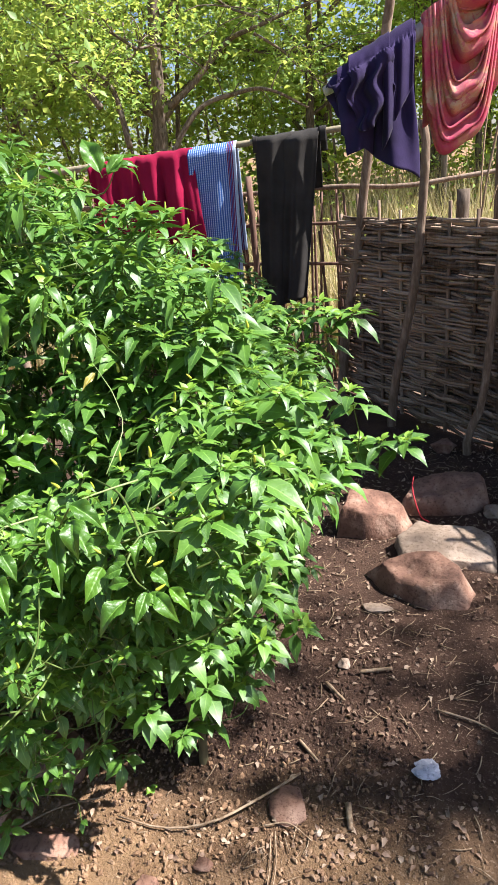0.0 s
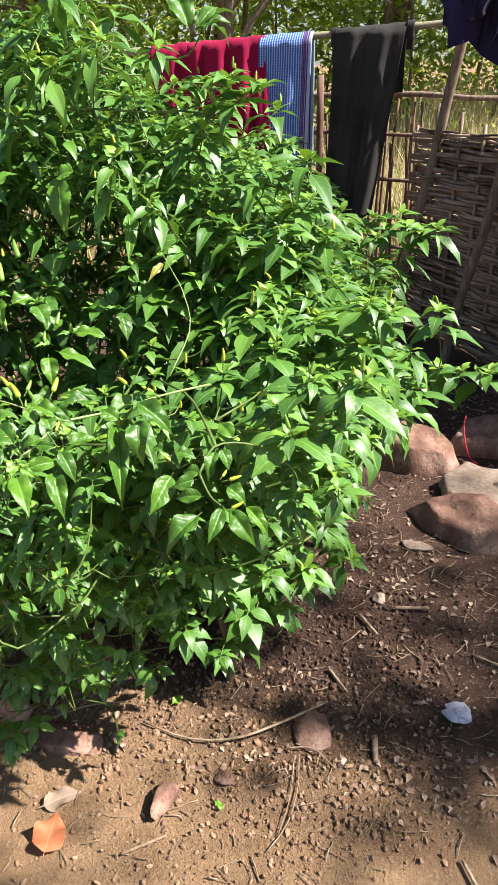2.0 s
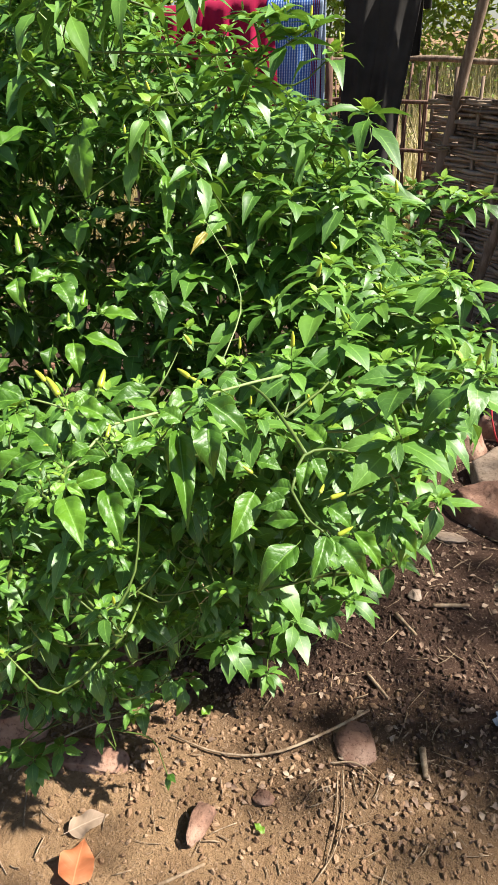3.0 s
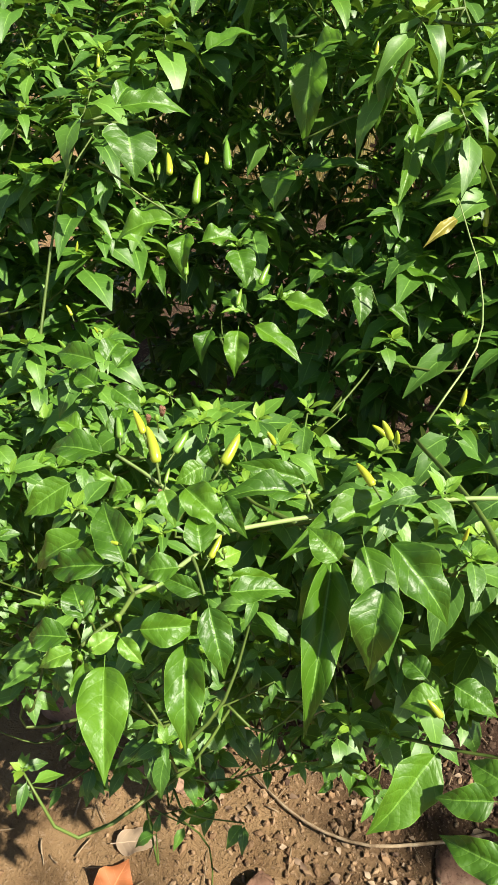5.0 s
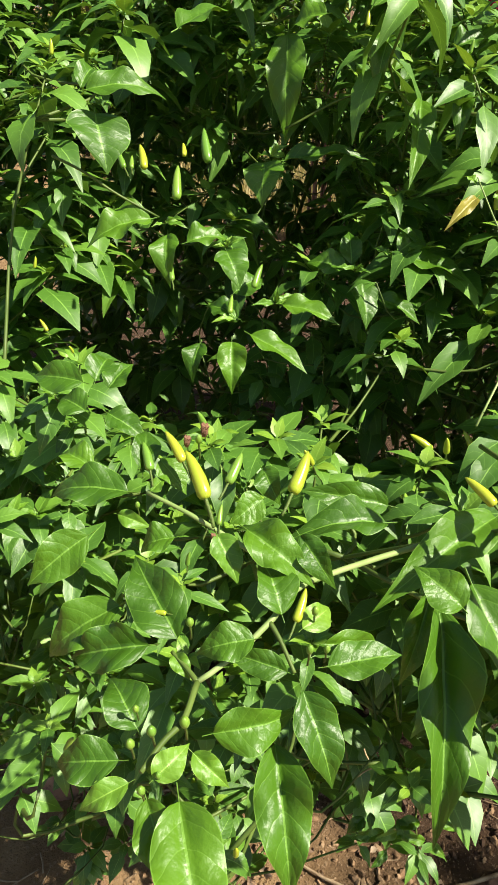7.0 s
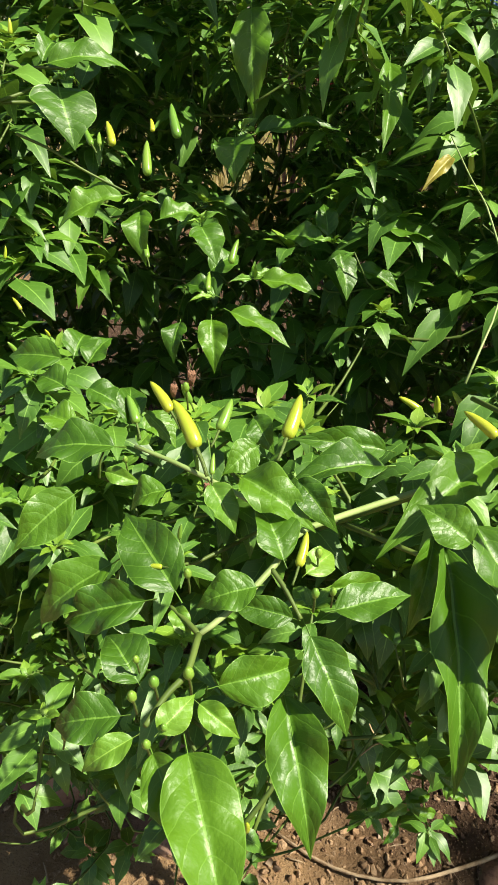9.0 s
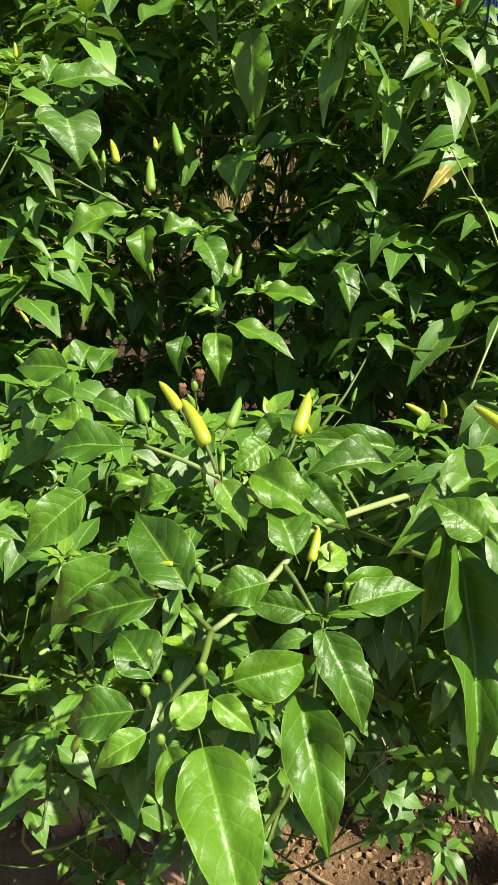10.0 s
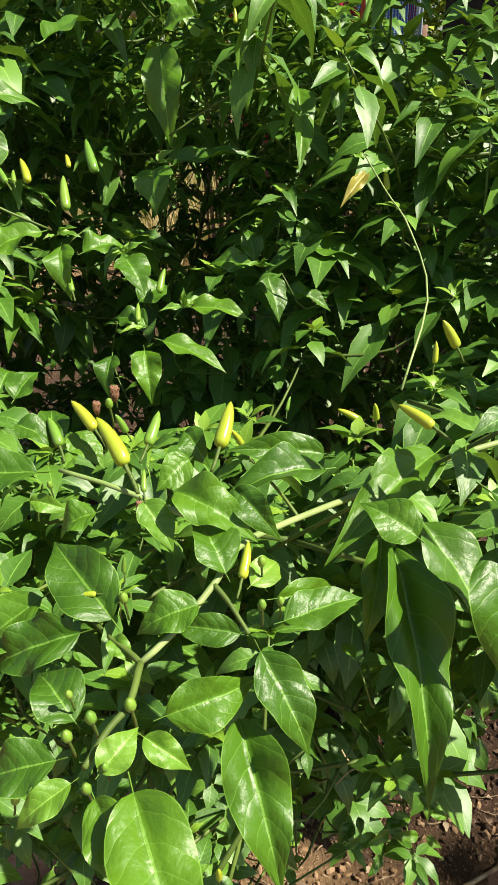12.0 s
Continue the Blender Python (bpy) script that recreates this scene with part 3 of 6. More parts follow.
def wattle_fence():
    fence = thing("wattle_fence", "grey-brown fence woven from thin split twigs between stakes", "fence", FENCE_A)
    length = (FENCE_B - FENCE_A).length
    r = random.Random(41)
    stakes = [0.02 + 0.19 * i for i in range(int(length / 0.19) + 1)]
    for s in stakes:
        p = FENCE_A + RUN * s
        lean = RUN * r.uniform(-0.02, 0.02)
        me = tube_mesh("stake", [p + Vector((0, 0, -0.1)), p + lean * 0.5 + Vector((0, 0, 0.6)), p + lean + Vector((0, 0, 1.17 + r.uniform(-0.03, 0.14)))], 0.012, 0.009, wattle_wood, 6, 7, 0.2)
        part("stake", me, fence)
    z = 0.04
    while z < 1.14:                                     # close-laid twigs at the back, added to block light through the weave
        b = r.uniform(0, 0.25)
        v, f = [], []
        tube(v, f, [FENCE_A + RUN * (b + (length - b) * i / 9) - OUT * 0.034 + Vector((0, 0, z + r.uniform(-0.006, 0.006))) for i in range(10)], [r.uniform(0.013, 0.018) for _ in range(10)], 5, 0.6)
        part("woven_twig", mesh_of("woven_twig", v, f, wattle_wood), fence)
        z += 0.0215
    z, row = 0.02, 0
    while z < 1.17:
        s = -r.random() * 0.3
        while s < length:
            l = r.uniform(1.0, 2.2)
            e = min(s + l, length)
            b = max(s, 0)
            if e - b > 0.15:
                n = max(8, int((e - b) / 0.095))
                pts = []
                sag = r.uniform(-0.012, 0.012)
                for i in range(n):
                    q = b + (e - b) * i / (n - 1)
                    off = 0.019 * math.cos(math.pi * (q - 0.02) / 0.19 + math.pi * (row // 4)) + r.uniform(-0.003, 0.003)
                    pts.append(FENCE_A + RUN * q + OUT * off + Vector((0, 0, z + sag * math.sin(q * 4) + r.uniform(-0.004, 0.004))))
                v, f = [], []
                w = r.uniform(0.0055, 0.0105)
                tube(v, f, pts, [w * r.uniform(0.8, 1.1) for _ in pts], 5, 0.6)
                part("woven_twig", mesh_of("woven_twig", v, f, wattle_wood), fence)
            s += l * r.uniform(0.8, 0.97)
        row += 1
        z += r.uniform(0.0115, 0.0155)


def post(name, pts, r0, r1, label, material=post_wood, n=12, category="post"):
    return tagged(new(name, tube_mesh(name, pts, r0, r1, material, 9, n, 0.12)), label, category)


wattle_fence()
post("fence_post", [(0.16, 4.70, -0.15), (0.215, 4.66, 0.45), (0.31, 4.60, 0.95), (0.385, 4.51, 1.46), (0.525, 4.40, 2.2), (0.57, 4.36, 2.5)], 0.034, 0.022, "tall leaning weathered post at the end of the woven fence")
post("fence_post", [(0.49, 4.10, -0.15), (0.53, 4.08, 0.3), (0.637, 4.05, 0.85), (0.69, 4.05, 1.46), (0.672, 4.05, 1.64)], 0.027, 0.021, "leaning brown post standing against the woven fence")
post("fence_post", [(0.90, 3.68, -0.15), (0.89, 3.66, 0.10), (0.955, 3.66, 0.30), (0.99, 3.67, 0.70), (1.01, 3.66, 1.0), (1.05, 3.66, 1.35)], 0.023, 0.017, "thin crooked post standing against the woven fence")
post("fence_post", [(0.86, 4.0, 0.3), (0.865, 4.02, 0.8), (0.875, 4.03, 1.30)], 0.034, 0.032, "short thick dark post behind the woven fence", bark)
post("fence_post", [(1.085, 4.15, -0.1), (1.085, 4.16, 0.8), (1.080, 4.16, 1.60)], 0.050, 0.042, "thick dark old post behind the woven fence", bark)
post("fence_rail", [(-1.9, 5.32, 1.34), (-0.48, 5.14, 1.335), (0.18, 5.02, 1.33), (0.62, 4.95, 1.30), (1.2, 5.0, 1.335), (2.4, 5.2, 1.36)], 0.017, 0.014, "long thin grey pole laid along the fence", post_wood, 24, "rail")


def vine(pts, r, label="thin dry vine hanging beside the fence"):
    tagged(new("dry_vine", tube_mesh("dry_vine", pts, r, r * 0.6, straw_mat, 5, 16, 0.2)), label, "vine")


vine([(1.10, 4.05, 2.4), (1.06, 4.02, 1.95), (1.03, 4.0, 1.62), (0.98, 3.98, 1.35), (0.95, 3.98, 1.10)], 0.008)
vine([(1.16, 4.0, 2.5), (1.12, 4.0, 2.0), (1.10, 3.98, 1.70), (1.06, 3.95, 1.45), (0.99, 3.93, 1.20)], 0.005)
vine([(1.0, 4.2, 2.3), (1.03, 4.15, 1.9), (0.98, 4.1, 1.6), (0.96, 4.05, 1.3), (0.965, 4.02, 1.1)], 0.006)


def tie(place, size, seed):
    """A few turns of dry fibre round a post."""
    r = random.Random(seed)
    v, f = [], []
    for k in range(3):
        pts = [Vector(place) + Vector((size * math.cos(a), size * math.sin(a), 0.012 * k + r.uniform(-0.006, 0.006))) for a in [i * math.pi / 4 for i in range(9)]]
        tube(v, f, pts, [0.004] * 9, 4)
    for k in range(3):
        a = r.uniform(-0.5, 0.5) - 1.2
        p = Vector(place) + Vector((size, -size, 0)) * 0.7
        tube(v, f, [p, p + Vector((0.05 * math.cos(a), -0.01, 0.02 * r.uniform(-1, 1))), p + Vector((0.09 * math.cos(a), -0.01, -0.03 + 0.05 * r.random()))], [0.003] * 3, 4)
    tagged(new("fibre_tie", mesh_of("fibre_tie", v, f, straw_mat)), "pale dry fibre tied round a fence post", "tie")


tie((0.295, 4.61, 0.90), 0.046, 1)
tie((1.0, 3.665, 0.86), 0.032, 2)


def stick_fence():
    fence = thing("stick_fence", "loose fence of thin reddish-brown sticks tied to thin rails", "fence", (0.1, 5.1, 0))
    r = random.Random(43)
    for z, y in ((1.12, 5.06), (0.86, 5.06), (0.45, 5.05)):
        me = tube_mesh("rail", [(-1.9, y + 0.25, z + 0.02), (-0.6, y + 0.05, z + 0.01), (0.36, y - 0.22, z - 0.01)], 0.014, 0.012, stick_wood, 6, 10, 0.2)
        part("rail", me, fence)
    x = -1.85
    while x < 0.3:
        y = 5.10 - 0.17 * max(0, x + 0.3) + 0.02 * r.uniform(-1, 1) + 0.15 * max(0, -0.6 - x)
        top = r.uniform(1.05, 1.50) if r.random() > 0.3 else r.uniform(0.7, 1.1)
        lean = r.uniform(-0.07, 0.07)
        me = tube_mesh("fence_stick", [(x, y, -0.06), (x + lean * 0.4 + r.uniform(-0.01, 0.01), y, top * 0.5), (x + lean, y + r.uniform(-0.02, 0.02), top)], r.uniform(0.008, 0.015), 0.007, stick_wood, 6, 6, 0.2)
        part("fence_stick", me, fence)
        x += r.uniform(0.010, 0.034)
    part("fence_stick", tube_mesh("fence_stick", [(-0.40, 5.02, -0.06), (-0.41, 5.02, 0.8), (-0.415, 5.02, 1.45)], 0.026, 0.022, stick_wood, 8, 7, 0.15), fence, "thicker reddish stick")


stick_fence()
LINE = [(-2.3, 4.55, 1.56), (-1.3, 4.5, 1.60), (-0.36, 4.5, 1.632), (0.30, 4.5, 1.660), (0.47, 4.46, 1.672)]
post("drying_pole", LINE, 0.022, 0.015, "pale bamboo pole on which washing hangs", bamboo, 20, "pole")
post("pole_prop", [(-2.1, 4.56, -0.1), (-2.08, 4.56, 0.8), (-2.1, 4.545, 1.57)], 0.035, 0.03, "rough post propping the bamboo drying pole")
BEAM = [(0.300, 2.90, 1.718), (0.45, 2.95, 1.785), (0.62, 3.0, 1.868), (0.78, 3.04, 1.955), (1.15, 3.12, 2.10), (1.8, 3.3, 2.3)]
post("drying_beam", BEAM, 0.016, 0.042, "bleached bare pole that holds washing, rising to one side", pale_wood, 20, "pole")
post("beam_prop", [(1.72, 3.28, -0.1), (1.7, 3.27, 1.1), (1.72, 3.28, 2.27)], 0.05, 0.04, "upright post under the bleached drying pole")

# ---- washing ----


def pole_at(line, x):
    for a, b in zip(line, line[1:]):
        if a[0] <= x <= b[0]:
            return Vector(a).lerp(Vector(b), (x - a[0]) / (b[0] - a[0]))
    return Vector(line[-1])


def washing(name, label, line, x0, x1, front, back, material, seed, gather=lambda u, s: (0, 0), fold=0.015, waves=5.0, radius=0.024, nu=44, ns=60, category="clothing", slack=0.0):
    """Cloth laid over a pole: u runs along the pole, s down the front and the back."""
    r = random.Random(seed)
    ph = [r.random() * 6 for _ in range(4)]
    verts, uvs, faces = [], [], []
    for i in range(nu + 1):
        u = i / nu
        x = x0 + (x1 - x0) * u
        top = pole_at(line, x)
        fl, bl = front(u), back(u)
        total = fl + bl + math.pi * radius
        for j in range(ns + 1):
            s = total * j / ns
            if s < bl:
                y, z, d, sgn = radius, -(bl - s), bl - s, 1
            elif s < bl + math.pi * radius:
                a = (s - bl) / radius
                y, z, d, sgn = radius * math.cos(a), radius * math.sin(a), 0.0, 0
            else:
                y, z, d, sgn = -radius, -(s - bl - math.pi * radius), s - bl - math.pi * radius, -1
            grow = min(1.0, 0.35 + d / 0.35)
            w = math.sin(u * waves * 6.28 + ph[0] + 0.8 * math.sin(d * 5 + ph[1])) + 0.5 * math.sin(u * waves * 13.1 + ph[2] + d * 3)
            w += 1.2 * noise.noise(Vector((u * 3 + seed, d * 4, 2.0)))
            gx, gy = gather(u, d) if sgn <= 0 else (0, 0)
            p = Vector((x + gx + 0.3 * fold * math.cos(u * waves * 6.28 + ph[3]) * grow, top.y + y - sgn * 0 + (gy if sgn else 0) + fold * w * grow * (1 if sgn else 0.4), top.z + z + 0.15 * fold * w))
            verts.append(p)
            uvs.append((u, s / total))
    for i in range(nu):
        for j in range(ns):
            a = i * (ns + 1) + j
            faces.append((a, a + ns + 1, a + ns + 2, a + 1))
    ob = new(name, mesh_of(name, verts, faces, material, uvs))
    m = ob.modifiers.new("thick", "SOLIDIFY")
    m.thickness, m.offset = 0.003, 0
    return tagged(ob, label, category)


washing("red_cloth", "plain crimson cloth hung over a bamboo pole", LINE, -1.30, -0.63, lambda u: 0.64 + 0.05 * u, lambda u: 0.5, red_cloth, 1,
        gather=lambda u, d: (0.05 * u * d / 0.6, -0.02 - 0.03 * abs(math.sin(u * 9)) * min(1, d * 5)), fold=0.024, waves=4.6, category="cloth")
washing("checked_towel", "blue and white finely checked towel hung over a bamboo pole", LINE, -0.655, -0.36, lambda u: 0.86, lambda u: 0.6, check_cloth, 2,
        gather=lambda u, d: (-0.035 * d, -0.03), fold=0.006, waves=1.3, category="towel")


def parts_of(ob, name, label, category, place, *names):
    """Puts washing that was made piece by piece under one thing."""
    t = thing(name, label, category, place)
    for o, n in zip(ob, names):
        o.name = n
        for key in ("label", "category"):
            if key in o:
                del o[key]
        o.parent = t
        o.matrix_basis = t.matrix_basis.inverted()
    return t


def trouser_leg(x0, x1, drop, lean, y, seed):
    return washing("leg", "", LINE, x0, x1, lambda u: drop, lambda u: 0.30, black_cloth, seed,
                   gather=lambda u, d: (-(lean + 0.05 * u) * d / 0.95, y - 0.012 * math.cos((u - 0.5) * 5)), fold=0.012, waves=1.4, nu=36)


waist = washing("waistband", "", LINE, -0.262, -0.235, lambda u: 0.06, lambda u: 0.30, black_cloth, 33, fold=0.004, waves=0.5, radius=0.03, nu=6)
tab = washing("tab", "", LINE, 0.125, 0.165, lambda u: 0.05, lambda u: 0.10, black_cloth, 34, fold=0.004, waves=0.5, radius=0.028, nu=6)
parts_of([trouser_leg(-0.245, -0.03, 0.95, 0.03, -0.018, 31), trouser_leg(-0.075, 0.125, 0.93, 0.08, -0.036, 32), waist, tab], "trousers",
         "faded black trousers hung over a bamboo pole", "trousers", (-0.05, 4.5, 1.64), "leg", "leg", "waistband", "tab")


def crumple(u, d):
    k = min(1, d * 7)
    return (0.012 * math.sin(d * 9 + u * 4) * k, -0.03 - (0.06 * abs(math.sin(u * 5.2 + 0.5 + 0.5 * d)) ** 0.7 + 0.012 * math.sin(d * 19 + u * 9)) * k)


def cuff():
    """The open end of a sleeve round the tip of the pole."""
    v, f = [], []
    a, n, sides = Vector((0.318, 2.88, 1.712)), 9, 22
    axis = Vector((0.75, 0.25, 0.33)).normalized()
    s1 = axis.cross(Vector((0, 0, 1))).normalized()
    s2 = s1.cross(axis)
    for i in range(n):
        for k in range(sides):
            w = 2 * math.pi * k / sides
            r = 0.055 + 0.012 * math.sin(3 * w + i * 0.7) + 0.008 * math.sin(5 * w - i * 1.1)
            v.append(a + axis * (0.021 * i) + s1 * (r * math.cos(w) * 0.9) + s2 * (r * math.sin(w) - 0.028))
    for i in range(n - 1):
        for k in range(sides):
            q = i * sides
            f.append((q + k, q + (k + 1) % sides, q + sides + (k + 1) % sides, q + sides + k))
    ob = new("cuff", mesh_of("cuff", v, f, navy_cloth))
    m = ob.modifiers.new("thick", "SOLIDIFY")
    m.thickness, m.offset = 0.004, 0
    return ob


def garment_drop(u):
    """How far the garment hangs: a short sleeve end, a level hem and a long pointed corner."""
    if u < 0.08:
        return 0.12 + 1.4 * u
    return 0.235 + 0.05 * u if u < 0.34 else 0.25 + 0.20 * (u - 0.34) / 0.66


body = washing("body", "", BEAM, 0.345, 0.605, garment_drop, lambda u: 0.16 + 0.2 * u, navy_cloth, 4,
               gather=crumple, fold=0.011, waves=2.1, radius=0.045, nu=90, ns=90)
flap = washing("flap", "", BEAM, 0.385, 0.52, lambda u: 0.15 + 0.05 * math.sin(u * 4), lambda u: 0.1, navy_cloth, 8,
               gather=lambda u, d: (0.10 * d + 0.012 * math.sin(d * 60), -0.085 - 0.022 * math.sin(u * 9 + d * 25)), fold=0.012, waves=2.6, radius=0.06, nu=50, ns=50)
tuck = washing("tuck", "", BEAM, 0.50, 0.595, lambda u: 0.30 - 0.15 * u, lambda u: 0.12, navy_cloth, 9,
               gather=lambda u, d: (-0.12 * d * d, -0.095 + 0.04 * u - 0.012 * math.sin(u * 12)), fold=0.008, waves=1.3, radius=0.056, nu=40, ns=40)
parts_of([body, flap, tuck, cuff()], "purple_garment", "dark purple-blue garment bunched over a bleached pole", "clothing", (0.5, 2.98, 1.8), "body", "flap", "tuck", "cuff")


def swag(x0, x1, s0, s1, depth, seed, power=2.4):
    """A fold of cloth that hangs from two places on the pole in a rounded loop."""
    na, nb = 56, 34
    verts, faces = [], []
    for j in range(nb + 1):
        b = j / nb
        for i in range(na + 1):
            a = i / na
            hang = 1 - abs(2 * a - 1) ** power
            sag = s0 + (s1 - s0) * b + 0.010 * math.sin(b * 15 + seed + a * 2)
            out = depth * math.sin(math.pi * min(1, 0.15 + 0.95 * b)) ** 0.7 + 0.013 * math.sin(b * 19 + seed + 3 * noise.noise(Vector((a * 2, b, seed))))
            x = 0.5 * (x0 + x1) + (x1 - x0) * (a - 0.5) * (0.70 + 0.30 * b)
            p = pole_at(BEAM, x) + Vector((0, 0, 0.045 - sag * hang))
            p.y -= 0.045 + out * (0.35 + 0.65 * hang) - 0.03 * b
            verts.append(p)
    for j in range(nb):
        for i in range(na):
            q = j * (na + 1) + i
            faces.append((q, q + 1, q + na + 2, q + na + 1))
    ob = new("fold", mesh_of("fold", verts, faces, dye_cloth))
    m = ob.modifiers.new("thick", "SOLIDIFY")
    m.thickness, m.offset = 0.006, 0
    return ob


hanging = washing("panel", "", BEAM, 0.63, 0.93, lambda u: 0.10 + 0.30 * math.sin(math.pi * (0.08 + 0.84 * u)) ** 0.6, lambda u: 0.30, dye_cloth, 5,
                  gather=lambda u, d: ((0.5 - u) * 0.3 * d * d, 0.0), fold=0.008, waves=2.2, radius=0.045, nu=60, ns=60)
parts_of([hanging, swag(0.625, 0.90, 0.40, 0.49, 0.035, 1, 5.0), swag(0.665, 0.885, 0.28, 0.40, 0.055, 2, 4.2), swag(0.70, 0.89, 0.14, 0.26, 0.075, 3, 3.6), swag(0.70, 0.98, 0.02, 0.13, 0.085, 4, 3.0)],
         "tie_dyed_cloth", "pink and orange tie-dyed cloth hanging in loops over a pole", "cloth", (0.75, 3.03, 1.93), "panel", "fold", "fold", "fold", "fold")

# ---- trees, woods and dry grass behind the fence ----


def clump(r, pieces, shapes, at, spread, n, size, flat=0.6):
    for _ in range(n):
        p = Vector(at) + Vector((r.gauss(0, spread), r.gauss(0, spread), r.gauss(0, spread * flat)))
        s = size * r.uniform(0.6, 1.3)
        m = aim(p, (r.gauss(0, 1), r.gauss(0, 1), r.gauss(-0.3, 0.4)), (r.gauss(0, 0.5), r.gauss(-0.2, 0.5), 1)) @ Matrix.Diagonal((s, s, s, 1))
        pieces.append((r.choice(shapes), m))


def blade_card(width, seed):
    """A small folded leaf of four faces."""
    return ([(0, 0, 0), (width * 0.5, 0.45, 0.06), (0, 0.5, -0.02), (-width * 0.5, 0.45, 0.06), (0, 1, -0.12)], [(0, 1, 2), (0, 2, 3), (1, 4, 2), (2, 4, 3)],
            [(0.5, 0), (1, 0.4), (0.5, 0.5), (0, 0.4), (0.5, 1)])


CARDS = [blade_card(w, 0) for w in (0.36, 0.5, 0.62)]


def tree(label, base, height, trunk_r, crown, seed, leaves, size, material, lean=(0, 0), limbs=7, spread=0.22, low=0.35):
    """A trunk that forks into limbs, with leaf clumps along the limbs' outer ends."""
    r = random.Random(seed)
    t = thing("tree", label, "tree", base)
    b = Vector(base)
    top = b + Vector((lean[0], lean[1], height))
    mid = b.lerp(top, 0.5) + Vector((r.uniform(-0.15, 0.15), r.uniform(-0.15, 0.15), 0))
    part("trunk", tube_mesh("trunk", [b - Vector((0, 0, 0.2)), mid, top], trunk_r, trunk_r * 0.35, bark, 9, 14, 0.15), t)
    pieces = []
    tips = [(top, 1.0)]
    for i in range(limbs):
        f = r.uniform(low, 0.95)
        start = b.lerp(mid, f * 2) if f < 0.5 else mid.lerp(top, f * 2 - 1)
        a = i * 2.4 + r.uniform(-0.5, 0.5)
        reach = crown * r.uniform(0.6, 1.1)
        end = start + Vector((reach * math.cos(a), reach * math.sin(a), reach * r.uniform(-0.05, 0.75)))
        bend = start.lerp(end, 0.5) + Vector((0, 0, reach * r.uniform(0.05, 0.25)))
        rr = trunk_r * r.uniform(0.28, 0.5)
        limb = part("limb", tube_mesh("limb", [start, bend, end], rr, rr * 0.25, bark, 7, 12, 0.2), t)
        line = curve_points([start, bend, end], 12)
        for q in line[4:]:
            tips.append((q, 0.6))
        for _ in range(5):
            q = line[r.randrange(4, 12)]
            e2 = q + Vector((r.gauss(0, 0.35), r.gauss(0, 0.35), r.gauss(0.05, 0.28))) * crown * 0.8
            v, fcs = [], []
            tube(v, fcs, curve_points([q, q.lerp(e2, 0.5) + Vector((0, 0, 0.08)), e2], 7), [rr * 0.3 * (1 - k / 8) for k in range(7)], 5)
            part("twig", mesh_of("twig", v, fcs, bark), limb)
            tips += [(q.lerp(e2, 0.5), 0.6), (q.lerp(e2, 0.8), 0.8), (e2, 1.0)]
    while len(pieces) < leaves:
        q, k = r.choice(tips)
        clump(r, pieces, CARDS, q + Vector((r.gauss(0, spread), r.gauss(0, spread), r.gauss(0, spread * 0.7))), spread * 0.45, 14, size)
    part("crown", joined("crown", pieces, material), t)
    return t


tree("spreading tree with sunlit yellow-green leaves and a forked trunk", (-2.2, 8.6, 0.03), 4.6, 0.095, 2.1, 51, 17100, 0.085, tree_leaf, (0.3, 0.2), 10)
tree("small tree with arching branches and bright green leaves", (-3.6, 7.6, 0.02), 3.8, 0.07, 1.7, 52, 13300, 0.08, tree_leaf, (-0.4, 0.1), 9)
tree("slim tree with fresh green leaves behind the fence", (-0.6, 9.6, 0.04), 4.6, 0.075, 1.9, 53, 14250, 0.085, tree_leaf, (0.2, 0), 9)
tree("slim tree with a pale trunk and green leaves", (0.8, 10.2, 0.05), 5.0, 0.11, 1.8, 54, 12350, 0.085, tree_leaf, (0.3, 0), 8)
tree("tree with dense dark green leaves behind the others", (-5.2, 9.4, 0.04), 5.0, 0.11, 2.3, 55, 13300, 0.10, wood_leaf, (0.2, 0), 9)
tree("tree with green leaves beyond the woven fence", (2.6, 9.0, 0.04), 4.8, 0.12, 2.0, 56, 11400, 0.09, tree_leaf, (0, 0), 8)
# unseen tree added out of view so that its crown dapples the path
tree("unseen leafy tree added to shade the garden path", (8.35, 2.0, 0.0), 9.2, 0.2, 0.8, 57, 1000, 0.11, wood_leaf, (-0.3, 0.1), 10, 0.32, 0.72)
# second unseen tree, a sparse crown added to shade the bushes
tree("unseen young tree added so its thin crown dapples the chilli bushes", (5.0, 2.85, 0.0), 5.2, 0.026, 0.6, 59, 420, 0.075, wood_leaf, (-1.23, -0.45), 7, 0.17, 0.8)


